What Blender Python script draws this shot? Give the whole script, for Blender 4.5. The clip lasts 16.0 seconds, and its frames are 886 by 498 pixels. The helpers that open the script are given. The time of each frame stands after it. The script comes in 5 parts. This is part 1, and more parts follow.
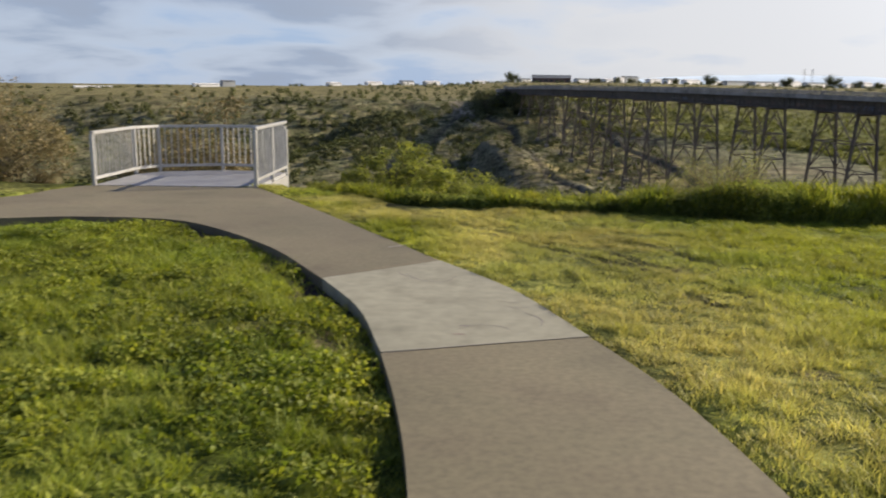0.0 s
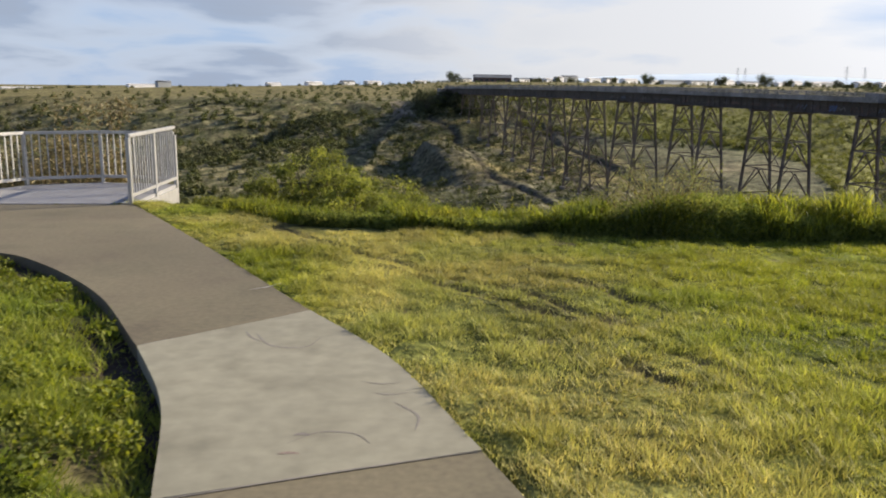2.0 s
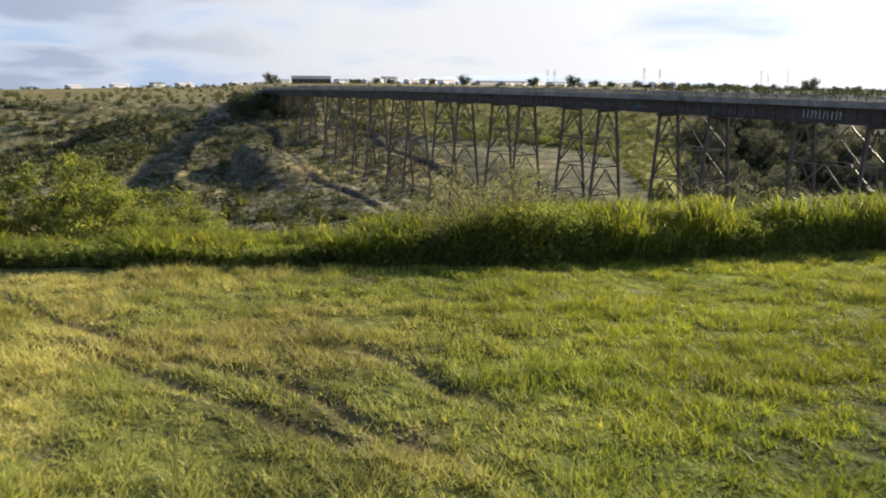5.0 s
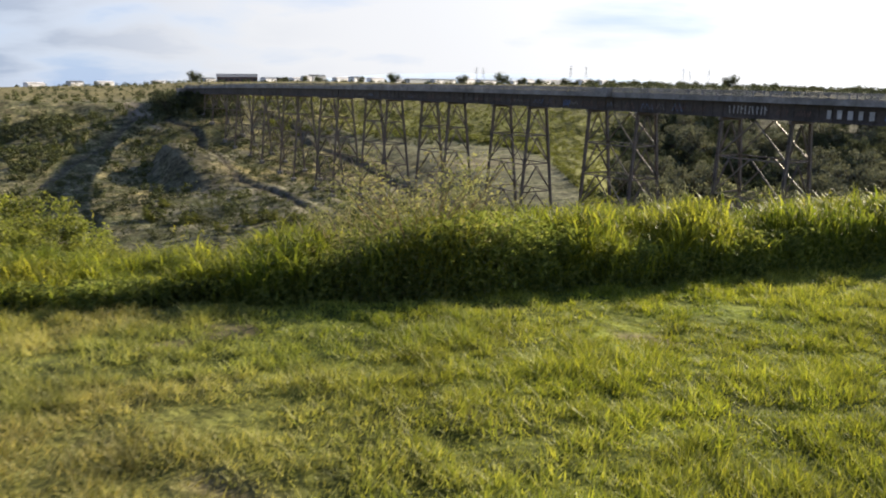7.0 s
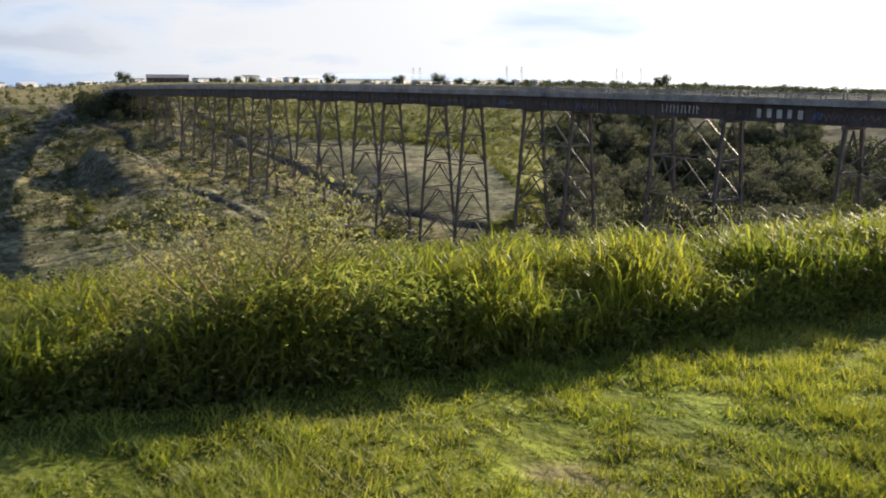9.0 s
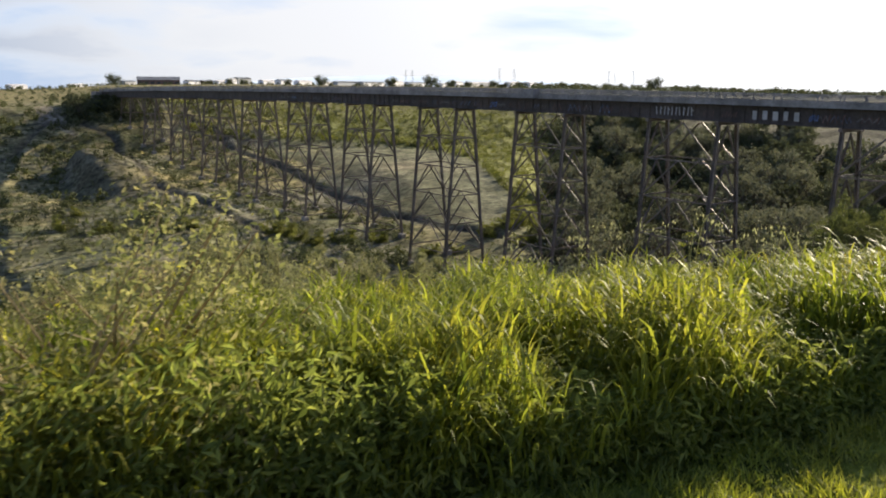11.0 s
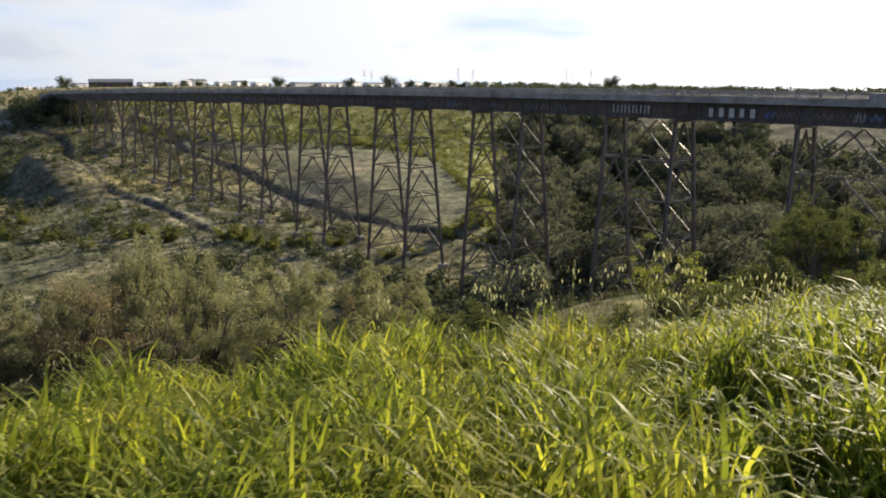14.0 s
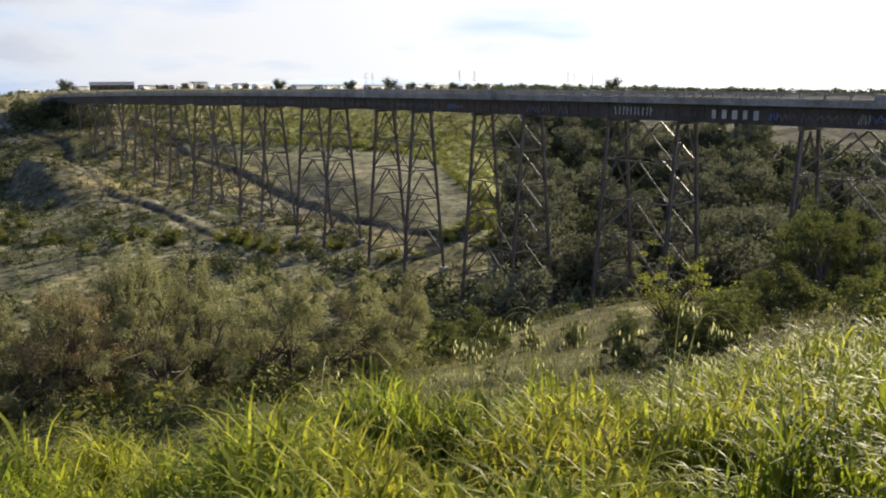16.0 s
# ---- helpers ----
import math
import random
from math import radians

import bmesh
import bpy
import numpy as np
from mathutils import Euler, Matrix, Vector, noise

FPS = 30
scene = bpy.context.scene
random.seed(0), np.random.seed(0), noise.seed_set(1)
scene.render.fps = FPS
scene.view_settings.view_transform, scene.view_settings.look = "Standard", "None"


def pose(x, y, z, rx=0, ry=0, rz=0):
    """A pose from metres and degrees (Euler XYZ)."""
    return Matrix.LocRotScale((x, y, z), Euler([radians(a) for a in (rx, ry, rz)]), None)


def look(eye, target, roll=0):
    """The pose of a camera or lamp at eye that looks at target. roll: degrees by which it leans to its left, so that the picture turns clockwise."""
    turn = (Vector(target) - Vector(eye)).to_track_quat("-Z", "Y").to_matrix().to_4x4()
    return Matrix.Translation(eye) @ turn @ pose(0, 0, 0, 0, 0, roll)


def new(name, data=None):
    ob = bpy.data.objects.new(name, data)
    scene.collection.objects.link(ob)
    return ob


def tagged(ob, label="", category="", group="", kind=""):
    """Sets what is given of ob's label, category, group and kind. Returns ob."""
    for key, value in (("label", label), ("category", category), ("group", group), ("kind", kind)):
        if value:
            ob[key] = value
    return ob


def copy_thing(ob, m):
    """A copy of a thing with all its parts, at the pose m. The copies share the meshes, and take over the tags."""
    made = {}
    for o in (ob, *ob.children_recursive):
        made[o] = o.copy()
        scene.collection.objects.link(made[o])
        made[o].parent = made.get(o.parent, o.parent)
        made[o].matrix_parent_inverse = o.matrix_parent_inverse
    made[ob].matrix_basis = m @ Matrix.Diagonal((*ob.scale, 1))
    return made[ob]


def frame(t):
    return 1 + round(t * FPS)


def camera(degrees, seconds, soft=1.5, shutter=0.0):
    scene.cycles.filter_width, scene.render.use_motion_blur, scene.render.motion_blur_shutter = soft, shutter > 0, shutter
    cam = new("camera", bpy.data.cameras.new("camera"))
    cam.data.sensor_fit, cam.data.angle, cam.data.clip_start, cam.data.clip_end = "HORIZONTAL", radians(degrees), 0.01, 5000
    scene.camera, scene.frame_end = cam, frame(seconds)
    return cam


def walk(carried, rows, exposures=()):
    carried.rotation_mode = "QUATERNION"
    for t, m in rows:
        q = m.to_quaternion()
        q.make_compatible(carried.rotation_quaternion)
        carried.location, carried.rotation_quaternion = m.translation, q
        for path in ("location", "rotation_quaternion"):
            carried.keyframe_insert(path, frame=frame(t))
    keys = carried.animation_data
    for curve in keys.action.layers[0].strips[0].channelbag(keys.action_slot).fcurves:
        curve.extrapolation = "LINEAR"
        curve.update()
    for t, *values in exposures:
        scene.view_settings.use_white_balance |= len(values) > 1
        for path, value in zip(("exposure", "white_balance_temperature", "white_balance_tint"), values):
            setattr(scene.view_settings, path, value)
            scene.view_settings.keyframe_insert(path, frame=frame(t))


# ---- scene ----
cam = camera(56.363, 16.0, soft=1.9, shutter=0.4)

# seconds, x, y, z, yaw, pitch, roll
PATH = [
    (0, 0.001, 0.000, 1.707, -0.000, -11.430, 0.797),
    (0.5, 0.177, 0.472, 1.680, -3.020, -11.450, 0.553),
    (1, 0.344, 0.940, 1.683, -3.225, -11.341, 0.687),
    (1.5, 0.456, 1.420, 1.696, -3.565, -11.452, 0.723),
    (2, 0.584, 1.872, 1.697, -3.906, -11.396, 0.626),
    (2.5, 0.702, 2.292, 1.684, -5.297, -11.362, 0.611),
    (3, 0.836, 2.688, 1.651, -7.159, -11.301, 0.462),
    (3.5, 0.988, 3.099, 1.631, -8.281, -11.265, 0.345),
    (4, 1.171, 3.531, 1.602, -12.658, -11.211, 0.152),
    (4.2, 1.238, 3.714, 1.581, -13.903, -11.188, 0.169),
    (6.3, 1.770, 5.857, 1.321, -18.422, -11.280, 0.452),
    (6.5, 1.849, 6.043, 1.304, -19.387, -11.263, 0.359),
    (7, 2.130, 6.452, 1.281, -20.793, -11.285, 0.266),
    (7.5, 2.411, 6.865, 1.276, -22.931, -11.300, 0.285),
    (8, 2.720, 7.248, 1.278, -24.250, -11.262, -0.063),
    (8.5, 3.013, 7.633, 1.282, -24.700, -11.237, -0.005),
    (8.7, 3.116, 7.785, 1.275, -24.866, -11.275, 0.030),
    (10.8, 4.075, 9.336, 1.131, -25.417, -11.108, 0.184),
    (11, 4.170, 9.471, 1.124, -25.542, -11.088, 0.124),
    (11.5, 4.421, 9.773, 1.096, -26.421, -11.103, -0.177),
    (12, 4.653, 10.040, 1.083, -26.832, -11.018, -0.272),
    (12.5, 4.865, 10.276, 1.091, -27.560, -10.943, -0.276),
    (13, 5.080, 10.476, 1.093, -27.578, -10.926, -0.374),
    (13.5, 5.278, 10.658, 1.058, -27.639, -10.965, -0.470),
    (14, 5.474, 10.888, 1.046, -28.212, -11.086, -0.322),
    (14.5, 5.614, 11.081, 1.066, -28.408, -11.094, -0.290),
    (15, 5.734, 11.284, 1.063, -28.541, -11.048, -0.149),
    (15.5, 5.854, 11.469, 1.063, -28.506, -10.944, -0.199),
    (16, 5.984, 11.581, 1.069, -28.093, -10.947, -0.467),
]
walk(cam, [(t, pose(x, y, z, 90 + p, 0, w) @ pose(0, 0, 0, 0, 0, r)) for t, x, y, z, w, p, r in PATH],
     exposures=((0, 0.50), (3, 0.66), (8, 0.78), (16, 0.80)))

# ---- light ----
SUN_AZ, SUN_EL = 66.0, 23.0          # bearing from +y towards +x, height
world = bpy.data.worlds.new("sky")
scene.world = world
world.use_nodes = True
wn, wl = world.node_tree.nodes, world.node_tree.links
wn.clear()
w_out = wn.new("ShaderNodeOutputWorld")
w_bg = wn.new("ShaderNodeBackground")
w_sky = wn.new("ShaderNodeTexSky")
w_sky.sky_type = "NISHITA"
w_sky.sun_disc = False
w_sky.sun_elevation, w_sky.sun_rotation = radians(SUN_EL), radians(SUN_AZ)
w_sky.air_density, w_sky.dust_density, w_sky.ozone_density = 1.0, 0.5, 2.0
w_bg.inputs["Strength"].default_value = 0.080
w_co = wn.new("ShaderNodeTexCoord")
w_sep = wn.new("ShaderNodeSeparateXYZ")
wl.new(w_co.outputs["Generated"], w_sep.inputs[0])


def w_math(op, a, b=None, c=None):
    n = wn.new("ShaderNodeMath")
    n.operation = op
    for i, v in enumerate((a, b, c)):
        if v is None:
            continue
        if isinstance(v, (int, float)):
            n.inputs[i].default_value = v
        else:
            wl.new(v, n.inputs[i])
    return n.outputs[0]


# flat cloud layer overhead, seen in perspective towards the horizon
w_z = w_math("ADD", w_math("MAXIMUM", w_sep.outputs[2], 0.0), 0.20)
w_px, w_py = w_math("DIVIDE", w_sep.outputs[0], w_z), w_math("DIVIDE", w_sep.outputs[1], w_z)
w_cmb = wn.new("ShaderNodeCombineXYZ")
wl.new(w_math("MULTIPLY", w_px, 1.0), w_cmb.inputs[0])
wl.new(w_py, w_cmb.inputs[1])
w_no = wn.new("ShaderNodeTexNoise")
w_no.inputs["Scale"].default_value, w_no.inputs["Detail"].default_value = 1.15, 8
w_no.inputs["Roughness"].default_value, w_no.inputs["Distortion"].default_value = 0.5, 0.25
wl.new(w_cmb.outputs[0], w_no.inputs["Vector"])
w_ramp = wn.new("ShaderNodeValToRGB")
w_ramp.color_ramp.elements[0].position, w_ramp.color_ramp.elements[1].position = 0.36, 0.60
# thin clouds brighten towards the sun; thick parts are grey below
w_shade = wn.new("ShaderNodeValToRGB")
w_shade.color_ramp.elements[0].position, w_shade.color_ramp.elements[1].position = 0.42, 0.56
w_shade.color_ramp.elements[0].color, w_shade.color_ramp.elements[1].color = (1, 1, 1, 1), (0.45, 0.53, 0.68, 1)
wl.new(w_no.outputs["Fac"], w_shade.inputs[0])
w_dot = wn.new("ShaderNodeVectorMath")
w_dot.operation = "DOT_PRODUCT"
wl.new(w_co.outputs["Generated"], w_dot.inputs[0])
w_dot.inputs[1].default_value = (math.sin(radians(SUN_AZ)) * math.cos(radians(SUN_EL)),
                                 math.cos(radians(SUN_AZ)) * math.cos(radians(SUN_EL)), math.sin(radians(SUN_EL)))
w_glow = w_math("ADD", 6.8, w_math("MULTIPLY", w_math("POWER", w_math("MAXIMUM", w_dot.outputs["Value"], 0.0), 8.0), 11.5))
w_cl = wn.new("ShaderNodeMixRGB")
w_cl.blend_type = "MULTIPLY"
w_cl.inputs[0].default_value = 1.0
w_side = wn.new("ShaderNodeMapRange")
w_side.interpolation_type = "SMOOTHSTEP"
w_side.inputs["From Min"].default_value, w_side.inputs["From Max"].default_value = 0.22, 0.62
wl.new(w_dot.outputs["Value"], w_side.inputs["Value"])
wl.new(w_math("MULTIPLY_ADD", w_side.outputs[0], 0.15, w_no.outputs["Fac"]), w_ramp.inputs[0])
w_lit = wn.new("ShaderNodeMixRGB")
wl.new(w_side.outputs[0], w_lit.inputs[0])
wl.new(w_shade.outputs[0], w_lit.inputs[1])
w_lit.inputs[2].default_value = (0.98, 0.98, 1, 1)
wl.new(w_lit.outputs[0], w_cl.inputs[1])
wl.new(w_glow, w_cl.inputs[2])
w_mix = wn.new("ShaderNodeMixRGB")
# the cloud bank thins out towards the zenith
w_high = wn.new("ShaderNodeMapRange")
w_high.interpolation_type = "SMOOTHSTEP"
w_high.inputs["From Min"].default_value, w_high.inputs["From Max"].default_value = 0.14, 0.5
w_high.inputs["To Min"].default_value, w_high.inputs["To Max"].default_value = 0.92, 0.12
wl.new(w_sep.outputs[2], w_high.inputs["Value"])
wl.new(w_math("MULTIPLY", w_ramp.outputs[0], w_high.outputs[0]), w_mix.inputs[0])
w_tint = wn.new("ShaderNodeMixRGB")
w_tint.blend_type, w_tint.inputs[0].default_value = "MULTIPLY", 1.0
w_tint.inputs[2].default_value = (0.80, 0.86, 1.24, 1)
wl.new(w_sky.outputs[0], w_tint.inputs[1])
w_blue = wn.new("ShaderNodeMixRGB")
wl.new(w_math("MAXIMUM", w_math("SUBTRACT", 0.85, w_math("MULTIPLY", w_sep.outputs[2], 2.2)), 0.0), w_blue.inputs[0])
wl.new(w_tint.outputs[0], w_blue.inputs[1])
w_blue.inputs[2].default_value = (3.6, 4.7, 6.6, 1)
wl.new(w_blue.outputs[0], w_mix.inputs[1])
wl.new(w_cl.outputs[0], w_mix.inputs[2])
wl.new(w_mix.outputs[0], w_bg.inputs["Color"])
wl.new(w_bg.outputs[0], w_out.inputs["Surface"])

sun_data = bpy.data.lights.new("sun", "SUN")
sun_data.energy, sun_data.angle, sun_data.color = 6.0, radians(0.6), (1.0, 0.86, 0.66)
sun = new("sun", sun_data)
sun.matrix_world = look((0, 0, 0), (-math.sin(radians(SUN_AZ)) * math.cos(radians(SUN_EL)),
                                    -math.cos(radians(SUN_AZ)) * math.cos(radians(SUN_EL)), -math.sin(radians(SUN_EL))))


# ---- materials ----
def mat(name, base, rough=0.8, metal=0.0, var=0.25, scale=4.0, fine=40.0, bump=0.2, bump_scale=30.0, island=0.0,
        attr="", trans=0.0, tint=None, spec=0.5, world_co=False, depth=0.02, wide=0.6):
    """A procedural material: base colour varied at two scales, with fine relief. attr: a colour attribute of land cover instead of base."""
    m = bpy.data.materials.new(name)
    m.use_nodes = True
    n, l = m.node_tree.nodes, m.node_tree.links
    b = n["Principled BSDF"]
    b.inputs["Roughness"].default_value, b.inputs["Metallic"].default_value = rough, metal
    b.inputs["Specular IOR Level"].default_value = spec
    if world_co:
        co = n.new("ShaderNodeNewGeometry").outputs["Position"]
    else:
        co = n.new("ShaderNodeTexCoord").outputs["Object"]
    if attr:
        a = n.new("ShaderNodeAttribute")
        a.attribute_name = attr
        col = a.outputs["Color"]
    else:
        a = n.new("ShaderNodeRGB")
        a.outputs[0].default_value = (*base, 1)
        col = a.outputs[0]
    for s, amt, det in ((scale, var, 3), (fine, var * 0.7, 2), (scale * 0.23, var * wide, 4)):
        t = n.new("ShaderNodeTexNoise")
        t.inputs["Scale"].default_value, t.inputs["Detail"].default_value = s, det
        l.new(co, t.inputs["Vector"])
        r = n.new("ShaderNodeMapRange")
        r.inputs["From Min"].default_value, r.inputs["From Max"].default_value = 0.3, 0.7
        r.inputs["To Min"].default_value, r.inputs["To Max"].default_value = 1 - amt, 1 + amt
        l.new(t.outputs["Fac"], r.inputs["Value"])
        x = n.new("ShaderNodeMixRGB")
        x.blend_type, x.inputs[0].default_value = "MULTIPLY", 1.0
        l.new(col, x.inputs[1])
        l.new(r.outputs[0], x.inputs[2])
        col = x.outputs[0]
        if tint and s == scale:
            x = n.new("ShaderNodeMixRGB")
            r2 = n.new("ShaderNodeMapRange")
            r2.inputs["From Min"].default_value, r2.inputs["From Max"].default_value = 0.42, 0.66
            l.new(t.outputs["Fac"], r2.inputs["Value"])
            l.new(r2.outputs[0], x.inputs[0])
            l.new(col, x.inputs[1])
            x.inputs[2].default_value = (*tint, 1)
            col = x.outputs[0]
    if island:
        g = n.new("ShaderNodeNewGeometry")
        h = n.new("ShaderNodeHueSaturation")
        for out, lo, hi, key in (("Random Per Island", 1 - island, 1 + island, "Value"),):
            r = n.new("ShaderNodeMapRange")
            r.inputs["To Min"].default_value, r.inputs["To Max"].default_value = lo, hi
            l.new(g.outputs[out], r.inputs["Value"])
            l.new(r.outputs[0], h.inputs[key])
        w = n.new("ShaderNodeMath")
        w.operation = "MULTIPLY_ADD"
        l.new(g.outputs["Random Per Island"], w.inputs[0])
        w.inputs[1].default_value, w.inputs[2].default_value = -0.035, 0.5175
        l.new(w.outputs[0], h.inputs["Hue"])
        l.new(col, h.inputs["Color"])
        col = h.outputs[0]
    l.new(col, b.inputs["Base Color"])
    if bump:
        t = n.new("ShaderNodeTexNoise")
        t.inputs["Scale"].default_value, t.inputs["Detail"].default_value = bump_scale, 4
        l.new(co, t.inputs["Vector"])
        k = n.new("ShaderNodeBump")
        k.inputs["Strength"].default_value, k.inputs["Distance"].default_value = bump, depth
        l.new(t.outputs["Fac"], k.inputs["Height"])
        l.new(k.outputs[0], b.inputs["Normal"])
    if trans:
        tr = n.new("ShaderNodeBsdfTranslucent")
        mx = n.new("ShaderNodeMixShader")
        mx.inputs[0].default_value = trans
        hs = n.new("ShaderNodeHueSaturation")
        hs.inputs["Value"].default_value, hs.inputs["Saturation"].default_value = 1.7, 1.1
        l.new(col, hs.inputs["Color"])
        l.new(hs.outputs[0], tr.inputs["Color"])
        l.new(b.outputs[0], mx.inputs[1])
        l.new(tr.outputs[0], mx.inputs[2])
        l.new(mx.outputs[0], n["Material Output"].inputs["Surface"])
    return m


M_GROUND = mat("ground_cover", (0.1, 0.1, 0.05), 0.95, var=0.55, scale=0.9, fine=7.0, bump=0.8, bump_scale=6.0, attr="cover", world_co=True, depth=0.12, spec=0.1, wide=0.9)
M_PATH = mat("weathered_concrete", (0.16, 0.139, 0.083), 0.8, var=0.2, wide=1.2, scale=1.3, fine=22.0, bump=0.12, bump_scale=160.0, tint=(0.136, 0.114, 0.07), world_co=True, depth=0.004)
M_PATCH = mat("new_concrete", (0.285, 0.272, 0.198), 0.75, var=0.15, scale=2.4, fine=9.0, bump=0.12, bump_scale=60.0, tint=(0.218, 0.207, 0.148), world_co=True, depth=0.004)
M_GALV = mat("galvanised_steel", (0.45, 0.445, 0.43), 0.4, metal=0.5, var=0.1, scale=6, fine=60, bump=0.03)
M_DECKPLATE = mat("grey_deck_plate", (0.27, 0.27, 0.27), 0.6, metal=0.1, var=0.12, scale=2.5, fine=30, bump=0.08, bump_scale=90, depth=0.004)
M_LAWN = mat("lawn_blades", (0.19, 0.235, 0.032), 0.6, var=0.3, scale=0.8, fine=5.0, bump=0, island=0.34, trans=0.38, attr="cover", world_co=True, spec=0.25)
M_WEED = mat("tall_grass_blades", (0.174, 0.206, 0.035), 0.46, var=0.3, scale=0.9, fine=4.0, bump=0, island=0.4, trans=0.5, tint=(0.216, 0.216, 0.038), world_co=True, spec=0.085)
M_WEEDLEAF = mat("weed_leaves", (0.155, 0.18, 0.045), 0.6, var=0.3, scale=1.1, fine=5.0, bump=0, island=0.45, trans=0.42, world_co=True, spec=0.12)
M_OAT = mat("dry_oat_heads", (0.25, 0.255, 0.125), 0.6, var=0.2, scale=4, fine=30, bump=0, island=0.25, trans=0.4, world_co=True)
M_STRAW = mat("dry_straw", (0.30, 0.24, 0.11), 0.7, var=0.25, scale=3, fine=20, bump=0, island=0.35, trans=0.25, world_co=True)
M_ROUGH = mat("rough_bank_grass", (0.108, 0.115, 0.038), 0.75, var=0.35, scale=0.6, fine=3.0, bump=0, island=0.4, trans=0.3, tint=(0.14, 0.13, 0.05), world_co=True, spec=0.1)
M_LEGGY = mat("leggy_weed_leaves", (0.168, 0.182, 0.062), 0.6, var=0.3, scale=1.2, fine=6.0, bump=0, island=0.45, trans=0.4, tint=(0.2, 0.19, 0.078), world_co=True, spec=0.2)
M_FLOWER = mat("yellow_petals", (0.62, 0.56, 0.04), 0.6, var=0.1, scale=6, fine=40, bump=0, island=0.15, trans=0.3, world_co=True)
M_BUSH = mat("bright_bush_leaves", (0.165, 0.182, 0.038), 0.6, var=0.3, scale=0.9, fine=4.0, bump=0, island=0.38, trans=0.46, world_co=True)
M_OLIVE = mat("olive_leaves", (0.17, 0.172, 0.078), 0.8, var=0.3, scale=0.5, fine=1.6, bump=0, island=0.35, trans=0.4, world_co=True)
M_GUM_G = mat("grey_gum_leaves", (0.155, 0.16, 0.095), 0.8, var=0.3, scale=0.2, fine=1.5, bump=0, island=0.3, trans=0.16, world_co=True, spec=0.1)
M_GUM = mat("dark_gum_leaves", (0.09, 0.10, 0.048), 0.8, var=0.3, scale=0.2, fine=1.5, bump=0, island=0.35, trans=0.14, world_co=True, spec=0.1)
M_TREE = mat("mid_green_leaves", (0.125, 0.135, 0.034), 0.6, var=0.3, scale=0.5, fine=3.0, bump=0, island=0.45, trans=0.35, world_co=True, spec=0.2)
# darker copy of mid_green_leaves, with the bank's shade put into the colour
M_SHADELEAF = mat("shaded_bank_leaves", (0.092, 0.105, 0.032), 0.65, var=0.3, scale=0.5, fine=3.0, bump=0, island=0.45, trans=0.26, world_co=True, spec=0.15)
M_SCRUB = mat("scrub_leaves", (0.085, 0.095, 0.025), 0.85, var=0.3, scale=0.06, fine=0.7, bump=0, island=0.35, trans=0.12, world_co=True)
M_BROWN = mat("brown_leaves", (0.175, 0.145, 0.064), 0.65, var=0.3, scale=0.8, fine=4.0, bump=0, island=0.4, trans=0.25, world_co=True)
M_BARK = mat("grey_brown_bark", (0.10, 0.078, 0.055), 0.9, var=0.35, scale=3, fine=25, bump=0.5, bump_scale=25)
M_STEEL = mat("rust_brown_steel", (0.15, 0.125, 0.103), 0.55, var=0.35, scale=0.6, fine=5.0, bump=0.1, bump_scale=8, tint=(0.17, 0.125, 0.092), world_co=True)
M_BRACE = mat("worn_bright_steel", (0.16, 0.135, 0.11), 0.46, metal=0.25, var=0.3, scale=0.8, fine=6.0, bump=0.05, world_co=True)
M_GIRDER = mat("dark_girder_plate", (0.056, 0.046, 0.040), 0.65, var=0.4, scale=0.35, fine=3.0, bump=0.15, bump_scale=5, tint=(0.062, 0.05, 0.043), world_co=True)
M_PARAPET = mat("weathered_parapet", (0.25, 0.24, 0.22), 0.85, var=0.3, scale=0.4, fine=3.0, bump=0.2, bump_scale=6, world_co=True)
M_PIERCON = mat("pier_concrete", (0.25, 0.23, 0.19), 0.9, var=0.25, scale=1.0, fine=6, bump=0.2, world_co=True)
M_PAINT_W = mat("white_spray_paint", (0.40, 0.40, 0.385), 0.6, var=0.2, scale=2, fine=12, bump=0, world_co=True)
M_PAINT_B = mat("blue_spray_paint", (0.10, 0.22, 0.55), 0.6, var=0.2, scale=2, fine=12, bump=0, world_co=True)
M_PAINT_R = mat("faded_red_paint", (0.13, 0.075, 0.06), 0.65, var=0.25, scale=2, fine=12, bump=0, world_co=True)
M_PAINT_G = mat("faded_grey_paint", (0.15, 0.14, 0.13), 0.65, var=0.3, scale=2, fine=12, bump=0, world_co=True)
M_PAINT_D = mat("dull_blue_paint", (0.10, 0.13, 0.19), 0.65, var=0.3, scale=2, fine=12, bump=0, world_co=True)
M_WHITE = mat("white_cladding", (0.88, 0.87, 0.85), 0.6, var=0.06, scale=0.1, fine=1.0, bump=0, world_co=True)
M_GREYROOF = mat("grey_roof_sheet", (0.34, 0.36, 0.37), 0.5, var=0.1, scale=0.1, fine=1.0, bump=0, world_co=True)
M_BRICKW = mat("brown_wall", (0.12, 0.075, 0.06), 0.8, var=0.15, scale=0.1, fine=1.0, bump=0, world_co=True)
M_GLASSD = mat("dark_window", (0.04, 0.045, 0.05), 0.2, var=0.1, scale=0.3, fine=2.0, bump=0, world_co=True)
M_PYLON = mat("pylon_steel", (0.5, 0.51, 0.53), 0.6, metal=0.3, var=0.1, scale=1, fine=6, bump=0, world_co=True)


# aerial haze painted into the hills as pale blue colour and steady emission
M_HILLS = mat("haze_glow_hills", (0.3, 0.34, 0.38), 1.0, var=0.1, scale=0.003, fine=0.02, bump=0, world_co=True, spec=0.0)
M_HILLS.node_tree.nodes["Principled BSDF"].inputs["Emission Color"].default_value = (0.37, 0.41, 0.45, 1)
